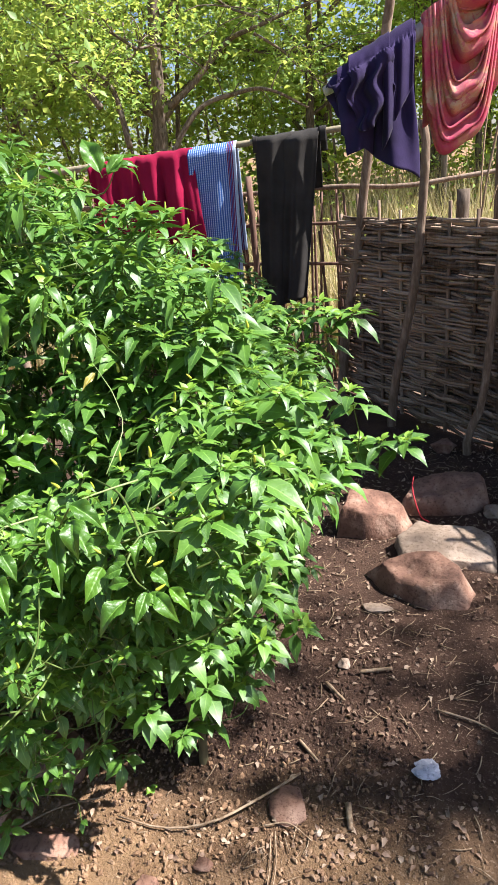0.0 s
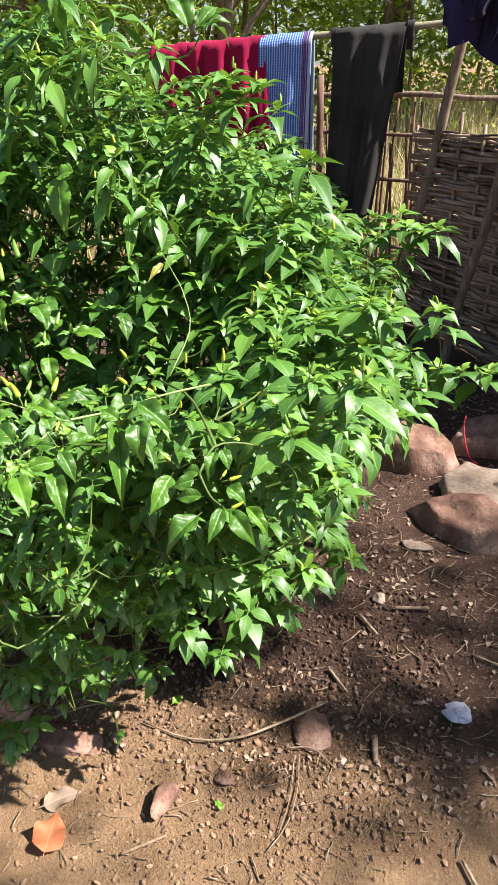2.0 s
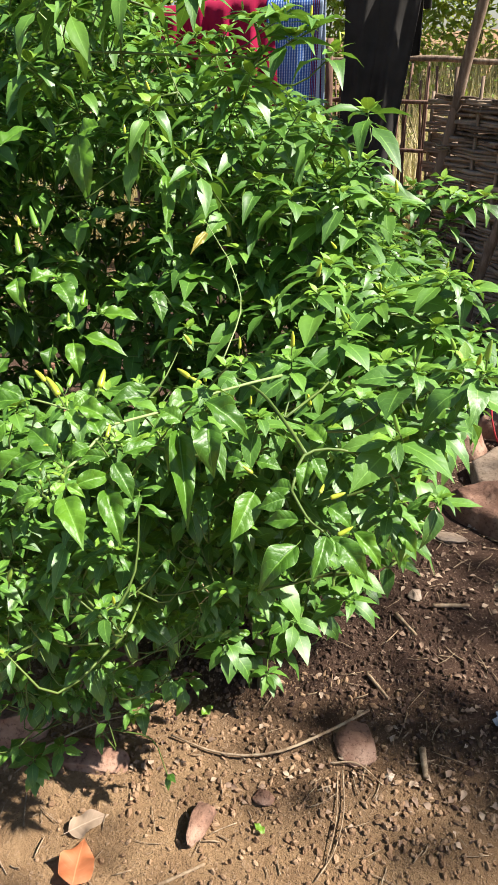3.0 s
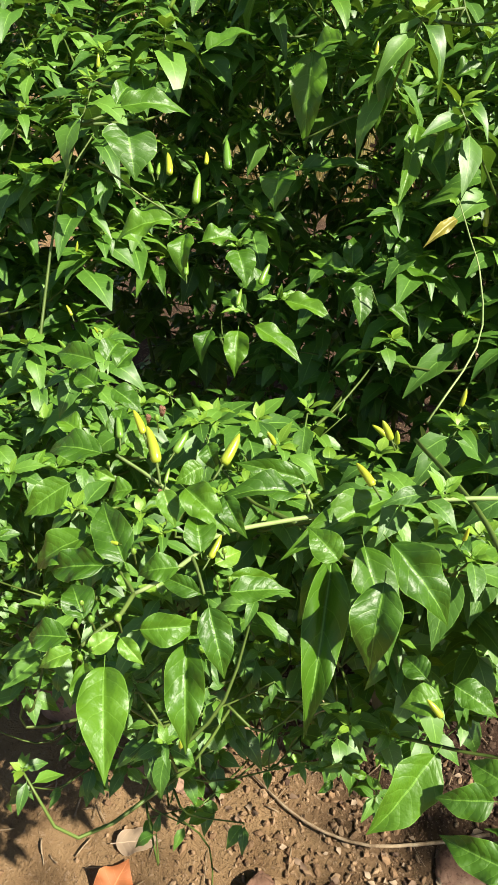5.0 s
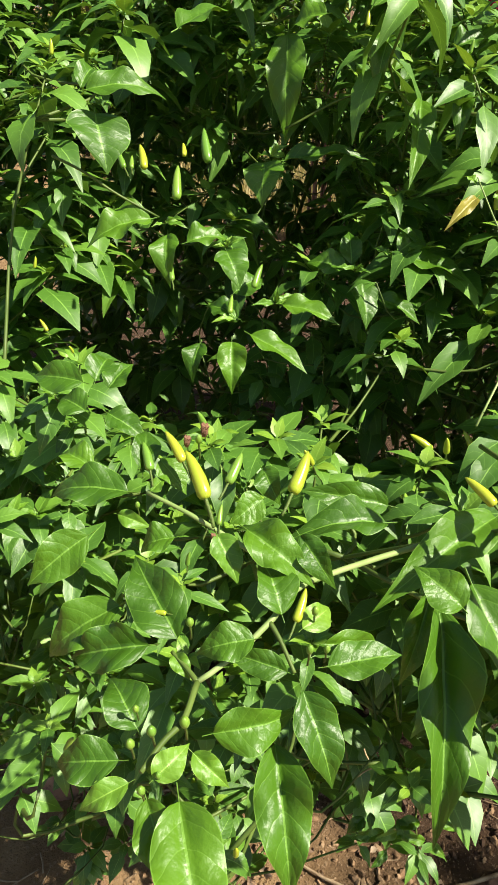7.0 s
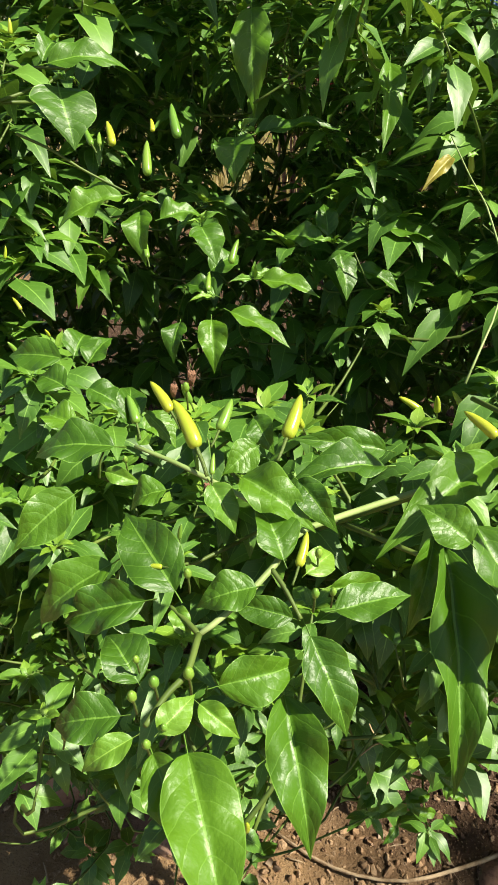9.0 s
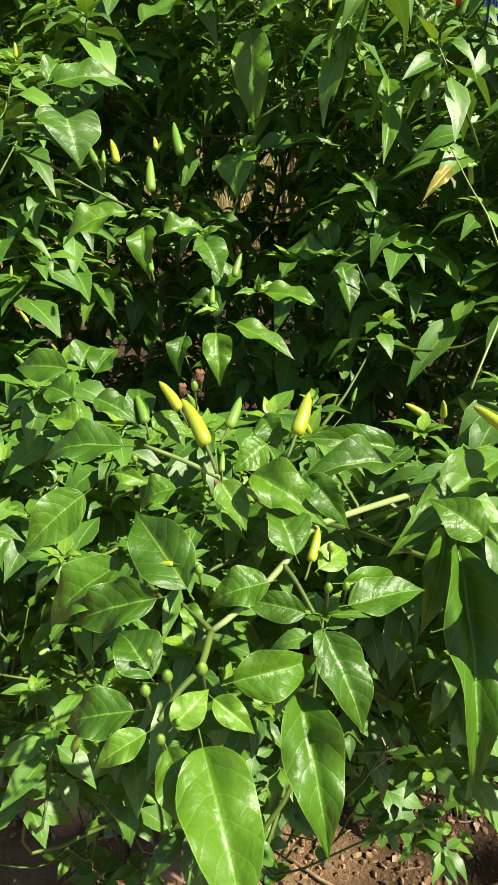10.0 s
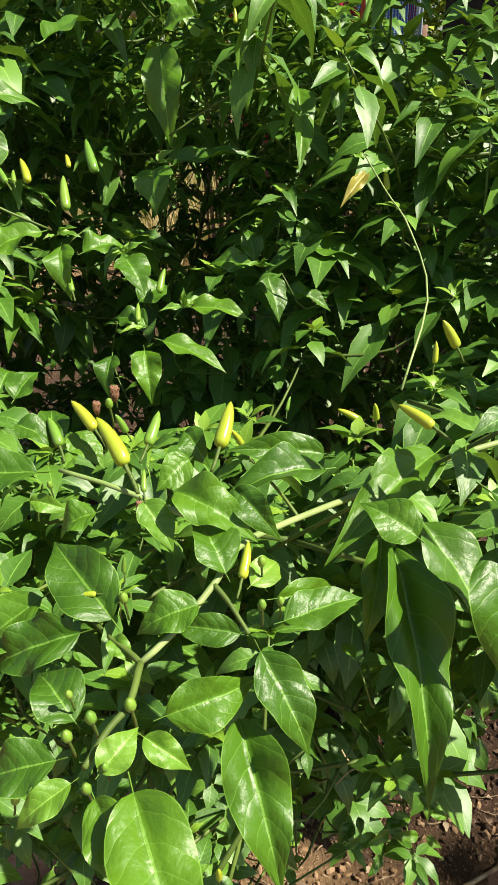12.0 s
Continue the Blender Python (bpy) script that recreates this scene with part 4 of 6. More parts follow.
def arching_tree():
    """The tree behind the washing: bare arching limbs with loose leaf clumps."""
    r = random.Random(58)
    t = thing("tree", "tree with bare arching brown limbs and loose light green leaves", "tree", (-1.76, 7.3, 0.03))
    part("trunk", tube_mesh("trunk", [(-1.76, 7.30, -0.20), (-1.73, 7.30, 1.73), (-1.69, 7.30, 2.13), (-1.65, 7.30, 2.75), (-1.59, 7.30, 3.19)], 0.085, 0.045, bark, 9, 14, 0.2), t)
    tips = []
    for pts, r0, r1 in (
            ([(-1.57, 7.00, 1.64), (-1.26, 7.12, 2.05), (-0.89, 7.24, 2.16), (-0.56, 7.06, 2.14), (-0.22, 7.18, 1.96)], 0.030, 0.010),
            ([(-1.94, 7.00, 1.79), (-2.05, 7.12, 2.26), (-2.17, 7.24, 2.42), (-1.87, 7.06, 2.52), (-1.78, 7.18, 2.64), (-1.64, 7.00, 2.70)], 0.030, 0.010),
            ([(-2.06, 6.95, 2.38), (-2.24, 7.07, 2.51), (-2.45, 7.19, 2.61), (-2.66, 7.01, 2.73), (-2.97, 7.13, 2.81)], 0.018, 0.007),
            ([(-1.72, 6.95, 2.59), (-1.97, 7.07, 2.76), (-2.21, 7.19, 2.91), (-2.30, 7.01, 2.92), (-2.59, 7.13, 2.89)], 0.016, 0.006),
            ([(-1.70, 6.95, 2.59), (-1.52, 7.07, 2.61), (-1.28, 7.19, 2.48), (-1.04, 7.01, 2.28)], 0.014, 0.005),
            ([(-2.14, 6.90, 2.16), (-2.31, 7.02, 2.37), (-2.45, 7.14, 2.50), (-2.51, 6.96, 2.65)], 0.036, 0.026),
            ([(-1.56, 7.20, 2.11), (-1.28, 7.32, 2.33), (-0.99, 7.44, 2.62), (-0.68, 7.26, 2.67), (-0.43, 7.38, 2.76), (-0.02, 7.20, 2.81)], 0.034, 0.012),
            ([(-0.50, 7.10, 2.67), (-0.71, 7.22, 2.77), (-0.94, 7.34, 2.89), (-1.09, 7.16, 3.03)], 0.016, 0.008),
            ([(-0.66, 7.10, 2.60), (-0.43, 7.22, 2.45), (-0.25, 7.34, 2.26), (-0.03, 7.16, 2.12)], 0.014, 0.005),):
        part("limb", tube_mesh("limb", pts, r0, r1, bark, 7, 18, 0.25), t)
        line = curve_points(pts, 18)
        tips += line[5:]
        for _ in range(5):
            q = line[r.randrange(4, 18)]
            e = q + Vector((r.gauss(0, 0.35), r.gauss(-0.1, 0.2), r.gauss(0.12, 0.22)))
            part("twig", tube_mesh("twig", [q, q.lerp(e, 0.5) + Vector((0, 0, 0.06)), e], 0.007, 0.003, bark, 5, 7), t)
            tips += [q.lerp(e, 0.7), e, e]
    pieces = []
    while len(pieces) < 3600:
        q = r.choice(tips)
        clump(r, pieces, CARDS, q + Vector((r.gauss(0, 0.16), r.gauss(0, 0.16), r.gauss(0.12, 0.12))), 0.07, 14, 0.055)
    part("crown", joined("crown", pieces, tree_leaf), t)


arching_tree()


def far_woods():
    r = random.Random(61)
    pieces = []
    for _ in range(2300):
        x, y = r.uniform(-13, 9), r.uniform(10.5, 17.0)
        z = 0.3 + r.random() ** 0.8 * 6.5
        clump(r, pieces, CARDS, (x, y, z), 0.35, 22, 0.17, 0.8)
    for _ in range(1300):
        clump(r, pieces, CARDS, (r.uniform(-10, 7), r.uniform(8.8, 12.0), r.uniform(0.0, 2.8)), 0.3, 20, 0.13, 0.8)
    tagged(new("woods", joined("woods", pieces, wood_leaf)), "dense green woodland behind the garden", "woods", kind="stuff")
    v, f = [], []
    for _ in range(90):
        x, y = r.uniform(-9, 6), r.uniform(8.5, 14.0)
        rr = r.uniform(0.02, 0.07)
        p = Vector((x, y, -0.1))
        q = p + Vector((r.gauss(0, 0.5), r.gauss(0, 0.3), r.uniform(2.5, 5.5)))
        tube(v, f, curve_points([p, p.lerp(q, 0.5) + Vector((r.gauss(0, 0.12), 0, 0)), q], 8), [rr * (1 - 0.08 * k) for k in range(8)], 6, 1.0, 0.1)
    tagged(new("saplings", mesh_of("saplings", v, f, bark)), "thin brown saplings and trunks in the woodland", "saplings", kind="stuff")


def undergrowth():
    r = random.Random(62)
    blade = ([(-0.012, 0, 0), (0.012, 0, 0), (0.008, 0.55, -0.04), (-0.008, 0.55, -0.04), (0, 1, -0.22)], [(0, 1, 2, 3), (3, 2, 4)], [(0, 0), (1, 0), (1, 0.6), (0, 0.6), (0.5, 1)])
    pieces = []
    for _ in range(19000):
        x, y = 5.2 * r.random() ** 1.2 - 0.9 if r.random() < 0.7 else r.uniform(-4.0, 1.0), 5.35 + 4.2 * r.random() ** 1.3
        s = r.uniform(0.25, 0.95)
        m = aim(on_ground(x, y, -0.02), (r.gauss(0, 0.25), r.gauss(0, 0.25), 1), (r.gauss(0, 1), r.gauss(0, 1), 0)) @ Matrix.Diagonal((s, s, s, 1))
        pieces.append((blade, m))
    tagged(new("dry_grass", joined("dry_grass", pieces, dry_blade)), "tall dry straw-coloured grass beyond the fence", "grass", kind="stuff")
    pieces = []
    for _ in range(230):
        x, y = r.uniform(-4.5, 4.5), r.uniform(5.9, 10.5)
        clump(r, pieces, CARDS, (x, y, ground_height(x, y) + (r.uniform(0.15, 1.5) if x < -0.3 else r.uniform(0.1, 0.7))), 0.16, 26 if x < -0.3 else 14, 0.065, 0.9)
    tagged(new("undergrowth", joined("undergrowth", pieces, tree_leaf)), "low green weeds and shrubs among the dry grass", "shrubs", kind="stuff")


far_woods()
undergrowth()

# ---- chilli bushes ----
LEAVES = [leaf_shape(4, 8, 0.38 + 0.03 * (k % 5), 0.10 + 0.09 * (k % 4), 0.20 + 0.11 * (k % 3), 0.04 + 0.02 * (k % 4), 100 + k, 0.08 * (k % 3 - 1)) for k in range(12)]
LITE = [leaf_shape(4, 4, 0.38 + 0.03 * (k % 5), 0.10 + 0.09 * (k % 4), 0.20 + 0.11 * (k % 3), 0.04 + 0.02 * (k % 4), 100 + k, 0.08 * (k % 3 - 1)) for k in range(12)]
PLAIN = [leaf_shape(2, 4, 0.40 + 0.03 * (k % 5), 0.12 + 0.09 * (k % 4), 0.2, 0.0, 100 + k) for k in range(12)]
LEAF_MESH = [mesh_of("leaf", s[0], s[1], leaf_one, s[2]) for s in LEAVES]
YOUNG_MESH = [mesh_of("leaf", s[0], s[1], leaf_young, s[2]) for s in LEAVES[:5]]
LARGE = [leaf_shape(10, 20, 1.0, 0.20 + 0.07 * k, 0.28 + 0.09 * (k % 3), 0.07 + 0.02 * (k % 3), 200 + k, 0.09 * (k - 2)) for k in range(5)]
LARGE_MESH = [mesh_of("leaf", s[0], s[1], leaf_large, s[2]) for s in LARGE]
LARGE_YOUNG = [mesh_of("leaf", s[0], s[1], leaf_young, s[2]) for s in LARGE]
LARGE_YELLOW = mesh_of("leaf", LARGE[1][0], LARGE[1][1], leaf_yellow, LARGE[1][2])


def pod_mesh(name, material, seed, slim=0.135, n=9, sides=10):
    """An upright pepper of length 1: a blunt cap at its foot and a tapered, slightly bent tip."""
    r = random.Random(seed)
    v, f = [], []
    prof = [(0.0, 0.3), (0.03, 0.78), (0.10, 1.0), (0.22, 1.06), (0.40, 1.0), (0.60, 0.90), (0.78, 0.70), (0.92, 0.40), (1.0, 0.10)]
    bx = r.uniform(-0.13, 0.13)
    tube(v, f, [Vector((bx * t * t, t, 0.06 * t * t)) for t, _ in prof], [slim * w for _, w in prof], sides, 1.0, 0.06)
    return mesh_of(name, v, f, material)


PODS = [pod_mesh("pepper", pod_yellow, 1), pod_mesh("pepper", pod_green, 2, 0.13), pod_mesh("pepper", pod_yellow, 3, 0.15), pod_mesh("pepper", pod_green, 4, 0.15)]
RED_POD = pod_mesh("pepper", pod_red, 5, 0.15)
CAP = tube_mesh("calyx", [(0, -0.55, 0), (0.01, -0.3, 0), (0, -0.10, 0), (0, 0.0, 0)], 0.035, 0.04, green_stem, 7, 7)
BUD = mesh_of("bud", *(lambda s: (s[0], s[1]))((lambda v, f: (tube(v, f, [Vector((0, t, 0)) for t in (0, 0.15, 0.5, 0.85, 1.0)], [0.1, 0.32, 0.42, 0.3, 0.06], 8), (v, f))[1])([], [])), pod_green)
CLUMP = rock_mesh("dried_flower", (1, 1, 1), 71, dried, 0.9)

PLANTS = []


class Plant:
    def __init__(self, base, label, seed):
        self.base, self.r = Vector(base), random.Random(seed)
        self.thing = thing("chilli_plant", label, "chilli plant", base, "chilli bushes")
        self.leaves, self.twigs, self.hubs = [], ([], []), []
        PLANTS.append(self)

    def limbs(self, n, height, reach):
        r, b = self.r, self.base
        fork = b + Vector((r.uniform(-0.03, 0.03), r.uniform(-0.03, 0.03), 0.2))
        part("stem", tube_mesh("stem", [b - Vector((0, 0, 0.05)), b + Vector((0.01, 0, 0.1)), fork], 0.014, 0.011, brown_stem, 8, 7, 0.15), self.thing)
        for i in range(n):
            a = i * 6.283 / n + r.uniform(-0.4, 0.4)
            top = fork + Vector((reach * math.cos(a), reach * math.sin(a), height * r.uniform(0.45, 0.85)))
            mid = fork.lerp(top, 0.5) + Vector((0, 0, 0.05))
            part("branch", tube_mesh("branch", [fork, mid, top], 0.0062, 0.003, green_stem, 7, 9, 0.1), self.thing)
            self.hubs += curve_points([fork, mid, top], 7)[1:]

    def leaf(self, m, young=False, inner=False):
        self.leaves.append((m, self.r.randrange(5 if young else 12), young, inner))

    def twig(self, tip, r0=0.0021):
        """A thin twig that climbs from the nearest limb to the tip."""
        r = self.r
        hub = min(self.hubs, key=lambda h: (h - tip).length + (0.4 if h.z > tip.z - 0.02 else 0))
        bend = hub.lerp(tip, 0.6) + Vector((r.gauss(0, 0.02), r.gauss(0, 0.02), -0.03))
        line = curve_points([hub, bend, tip], 7)
        tube(*self.twigs, line, [r0 * (1 - 0.09 * i) for i in range(7)], 5)
        self.hubs += [line[3], line[5]]
        return line

    def tuft(self, tip, n=8, size=0.065, droop=0.3, pods=1, slim=1.0, out=(0, 0), inner=False):
        """The leafy end of a shoot: leaves spread in a ring, the older ones lower, with new leaves, buds and peppers in the middle."""
        r, tip = self.r, Vector(tip)
        line = self.twig(tip)
        turn = r.random() * 6.28
        for i in range(n):
            a = turn + i * 2.4 + r.uniform(-0.3, 0.3)
            side = Vector((math.cos(a) + out[0], math.sin(a) + out[1], 0)).normalized()
            age = i / n                                  # the last ones are the oldest, lowest and largest
            fall = 0.25 - (0.25 + droop) * (0.35 + 0.65 * age) + r.uniform(-0.22, 0.22) - (0.4 if r.random() < 0.12 else 0)
            at = tip.lerp(line[-2], 0.9 * age) + Vector((0, 0, 0.004 * (1 - age)))
            s = size * (0.62 + 0.5 * age) * r.uniform(0.82, 1.18)
            up = Vector((0.12, 0.0, 1)) + side * 0.25 + Vector((r.gauss(0, 0.22), r.gauss(0, 0.22), 0))
            self.leaf(aim(at, side + Vector((0, 0, fall)), up) @ Matrix.Diagonal((s * slim * r.uniform(0.9, 1.1), s, s, 1)), False, inner)
        for i in range(0 if inner else 6):                                # small new leaves at the point
            a = turn + 1.2 + i * 1.7
            s = size * r.uniform(0.18, 0.5)
            self.leaf(aim(tip, (math.cos(a), math.sin(a), r.uniform(0.3, 1.2)), (0, 0, 1)) @ Matrix.Diagonal((s, s, s, 1)), True)
        for _ in range(pods):
            self.pod(tip + Vector((r.gauss(0, 0.012), r.gauss(0, 0.012), r.uniform(0.012, 0.024))), (r.gauss(0, 0.25), r.gauss(0, 0.25), 1), r.uniform(0.010, 0.021), r.randrange(4))

    def pod(self, foot, ahead, length, which, cap=True):
        cap = cap and foot[1] < 1.35
        m = aim(foot, ahead, (0.3, -1, 0.2)) @ Matrix.Diagonal((length, length, length, 1))
        p = part("pepper", PODS[which] if which < 4 else RED_POD, self.thing, "", m)
        if cap:
            part("calyx", CAP, p, "", m)
        return p

    def finish(self, near, most=270):
        """The leaves nearest to the path become parts, the rest one mesh."""
        near = Vector(near)
        self.leaves.sort(key=lambda l: (l[0].translation - near).length)
        for m, k, young, _ in self.leaves[:most]:
            part("leaf", (YOUNG_MESH if young else LEAF_MESH)[k], self.thing, "", m)
        rest = self.leaves[most:]
        if rest:
            tagged(part("foliage", joined("foliage", [((PLAIN if inner else LITE)[k], m) for m, k, young, inner in rest if not young], leaf_many), self.thing), kind="stuff")
        new_leaves = [(PLAIN[k], m) for m, k, young, _ in rest if young]
        if new_leaves:
            tagged(part("new_growth", joined("new_growth", new_leaves, leaf_new), self.thing, "fresh yellow-green leaves"), kind="stuff")
        if self.twigs[0]:
            tagged(part("twigwork", mesh_of("twigwork", *self.twigs, green_stem), self.thing), kind="stuff")


front = Plant((-0.02, 1.62, 0.0), "chilli bush with bright glossy leaves and yellow-green peppers", 1)
front.limbs(6, 1.0, 0.38)
plants = [front]
for spot, seed, h, reach in (((-0.52, 1.58, 0), 2, 1.15, 0.32), ((-0.18, 2.12, 0), 3, 1.35, 0.30), ((0.12, 2.25, 0), 4, 1.0, 0.25),
                             ((-0.75, 2.2, 0), 5, 1.45, 0.32), ((-1.1, 1.55, 0), 6, 1.1, 0.3), ((-0.3, 2.75, 0), 7, 1.2, 0.3), ((0.05, 1.90, 0), 8, 0.8, 0.22)):
    plants.append(Plant(spot, "tall leafy chilli bush with small upright peppers" if h > 1.2 else "leafy green chilli bush with small upright peppers", seed))
    plants[-1].limbs(5, h, reach)


TOPS = []                                                # where shoots reach the outside of the bushes


def nearest_plant(at):
    return min(plants, key=lambda q: math.hypot(q.base.x - at[0], q.base.y - at[1]))


def top_tuft(at, n=8, size=0.065, droop=0.3, pods=1, slim=1.0, out=(0, 0)):
    TOPS.append(Vector(at))
    nearest_plant(at).tuft(at, n, size, droop, pods, slim, out)


# the front bush: shoots of its flat top, from the path back towards the stones
top_tuft((0.116, 1.060, 1.150), 6, 0.042, 0.2, 1)
top_tuft((0.131, 1.119, 1.066), 8, 0.054, 0.4, 1)
top_tuft((0.144, 1.226, 1.086), 8, 0.059, 0.3, 1)
top_tuft((0.189, 1.337, 1.084), 9, 0.066, 0.3, 2)
top_tuft((0.152, 1.356, 1.128), 7, 0.066, 0.3, 1)
top_tuft((0.161, 1.405, 1.151), 8, 0.072, 0.3, 1)
top_tuft((0.235, 1.425, 1.101), 9, 0.070, 0.3, 2)
top_tuft((0.176, 1.617, 1.106), 8, 0.074, 0.3, 1)
top_tuft((0.320, 1.465, 1.125), 9, 0.072, 0.3, 2)
top_tuft((0.350, 1.500, 1.100), 8, 0.070, 0.4, 1)
top_tuft((0.290, 1.132, 1.128), 9, 0.067, 0.35, 2)
top_tuft((0.352, 1.109, 1.142), 9, 0.071, 0.4, 2)
top_tuft((0.277, 1.058, 1.090), 8, 0.067, 0.5, 1)
top_tuft((0.228, 1.269, 1.027), 8, 0.065, 0.4, 1)
top_tuft((0.428, 1.652, 1.058), 9, 0.079, 0.4, 2)
top_tuft((0.300, 1.560, 1.085), 8, 0.074, 0.3, 1)
top_tuft((0.345, 1.300, 1.070), 8, 0.067, 0.4, 1)
top_tuft((0.385, 1.620, 0.990), 8, 0.079, 0.5, 0)
top_tuft((0.443, 1.753, 0.904), 8, 0.082, 0.4, 0)
top_tuft((0.490, 1.745, 0.905), 7, 0.074, 0.4, 0)
top_tuft((0.545, 1.738, 0.908), 8, 0.084, 0.3, 1)
top_tuft((0.419, 1.749, 0.852), 7, 0.079, 0.6, 0)
top_tuft((0.340, 1.700, 0.930), 8, 0.082, 0.4, 0)
top_tuft((0.380, 1.560, 0.880), 7, 0.079, 0.8, 0)
top_tuft((0.330, 1.420, 0.900), 7, 0.077, 0.9, 0)
top_tuft((0.300, 1.250, 0.930), 7, 0.069, 0.9, 0)
# its far edge, over the shaded gap
top_tuft((-0.322, 1.237, 1.029), 8, 0.056, 0.3, 1)
top_tuft((-0.105, 1.325, 0.986), 7, 0.058, 0.3, 1)
top_tuft((0.010, 1.250, 1.020), 8, 0.052, 0.3, 1)
top_tuft((0.060, 1.300, 1.045), 8, 0.054, 0.3, 1)
top_tuft((-0.150, 1.190, 1.020), 7, 0.050, 0.3, 1)
top_tuft((-0.055, 1.180, 1.040), 8, 0.050, 0.3, 1)
top_tuft((-0.270, 1.150, 1.050), 8, 0.052, 0.3, 1)
top_tuft((-0.380, 1.180, 1.030), 8, 0.054, 0.3, 1)
# the tall bush: its face and its crown
top_tuft((-0.083, 1.480, 1.017), 7, 0.058, 0.3, 0)
top_tuft((-0.142, 1.531, 0.979), 6, 0.058, 0.3, 0)
top_tuft((-0.090, 1.569, 0.988), 6, 0.055, 0.3, 0)
top_tuft((0.058, 1.496, 1.058), 8, 0.070, 0.3, 0)
top_tuft((0.062, 1.590, 1.131), 8, 0.074, 0.3, 0)
top_tuft((0.096, 1.747, 1.125), 8, 0.079, 0.3, 0)
top_tuft((0.205, 1.815, 1.047), 8, 0.079, 0.3, 0)
top_tuft((-0.102, 1.693, 1.172), 8, 0.077, 0.4, 0)
top_tuft((-0.065, 1.760, 1.160), 8, 0.079, 0.4, 0)
top_tuft((-0.053, 1.466, 1.275), 7, 0.074, 1.0, 2, 0.75)
top_tuft((-0.156, 1.524, 1.293), 7, 0.084, 1.1, 1, 0.7)
top_tuft((-0.109, 1.475, 1.344), 7, 0.079, 1.0, 1, 0.75)
top_tuft((-0.200, 1.640, 1.360), 7, 0.075, 0.3, 0)
top_tuft((-0.320, 1.680, 1.370), 7, 0.075, 0.3, 0)
top_tuft((-0.240, 1.700, 1.250), 7, 0.072, 0.3, 0)
top_tuft((-0.150, 1.630, 1.220), 7, 0.070, 0.3, 0)
top_tuft((-0.453, 1.379, 1.262), 7, 0.079, 0.3, 1)
top_tuft((-0.430, 1.480, 1.310), 8, 0.079, 0.4, 1)
top_tuft((-0.360, 1.600, 1.400), 8, 0.090, 0.8, 1, 0.8)
top_tuft((-0.160, 1.565, 1.510), 6, 0.102, 1.1, 1, 0.62)
top_tuft((-0.246, 1.550, 1.476), 6, 0.102, 1.2, 1, 0.6)
top_tuft((-0.319, 1.613, 1.488), 6, 0.102, 1.2, 1, 0.6)
top_tuft((-0.204, 1.735, 1.566), 9, 0.090, 0.7, 1, 0.75)
top_tuft((-0.290, 1.720, 1.610), 9, 0.090, 0.6, 0, 0.75)
top_tuft((-0.380, 1.800, 1.660), 9, 0.090, 0.5, 0, 0.75)
top_tuft((-0.110, 1.700, 1.500), 8, 0.090, 0.8, 1, 0.7)
top_tuft((-0.120, 1.820, 1.400), 8, 0.090, 0.4, 0, 0.85)
top_tuft((-0.157, 1.821, 1.326), 8, 0.084, 0.4, 0)
top_tuft((0.010, 1.630, 1.540), 6, 0.084, -0.3, 0, 0.8)
top_tuft((0.042, 1.638, 1.448), 9, 0.086, -0.2, 2, 0.8)
top_tuft((0.000, 1.640, 1.445), 8, 0.080, -0.1, 1, 0.8)
top_tuft((0.095, 1.640, 1.432), 8, 0.080, -0.2, 1, 0.75)
top_tuft((0.062, 1.645, 1.420), 7, 0.084, 0.1, 1, 0.8)
top_tuft((-0.015, 1.679, 1.390), 8, 0.084, 0.5, 1, 0.85)
top_tuft((0.120, 1.660, 1.400), 5, 0.074, 0.3, 1, 0.75)
top_tuft((0.065, 1.673, 1.320), 8, 0.091, 0.4, 0, 0.8)
top_tuft((0.110, 1.640, 1.300), 7, 0.091, 0.4, 0, 0.75)
top_tuft((0.175, 1.650, 1.318), 8, 0.102, 0.5, 0, 0.7)
# the bushes behind, towards the woven fence
top_tuft((0.139, 2.358, 1.112), 7, 0.096, 0.3, 0, 0.8)
top_tuft((0.050, 2.168, 1.141), 8, 0.096, 0.3, 0, 0.8)
top_tuft((0.113, 2.456, 1.075), 7, 0.096, 0.4, 0, 0.8)
top_tuft((0.329, 2.336, 1.078), 8, 0.102, 0.4, 0, 0.75)
top_tuft((0.358, 2.330, 1.064), 8, 0.102, 0.4, 0, 0.75)
top_tuft((0.405, 2.340, 1.072), 7, 0.100, 0.4, 0, 0.72)
top_tuft((0.300, 2.400, 1.100), 7, 0.095, 0.4, 0, 0.75)
top_tuft((0.225, 2.400, 1.085), 7, 0.095, 0.4, 0, 0.75)
top_tuft((0.270, 2.350, 1.060), 6, 0.090, 0.4, 0, 0.8)
top_tuft((0.324, 2.306, 1.020), 7, 0.096, 0.6, 0, 0.8)
top_tuft((0.267, 2.070, 1.008), 8, 0.094, 0.4, 0, 0.8)
top_tuft((0.180, 2.150, 1.030), 8, 0.094, 0.4, 0, 0.8)
top_tuft((0.330, 1.900, 0.990), 8, 0.089, 0.4, 0)
top_tuft((0.270, 1.700, 1.040), 8, 0.084, 0.4, 0)
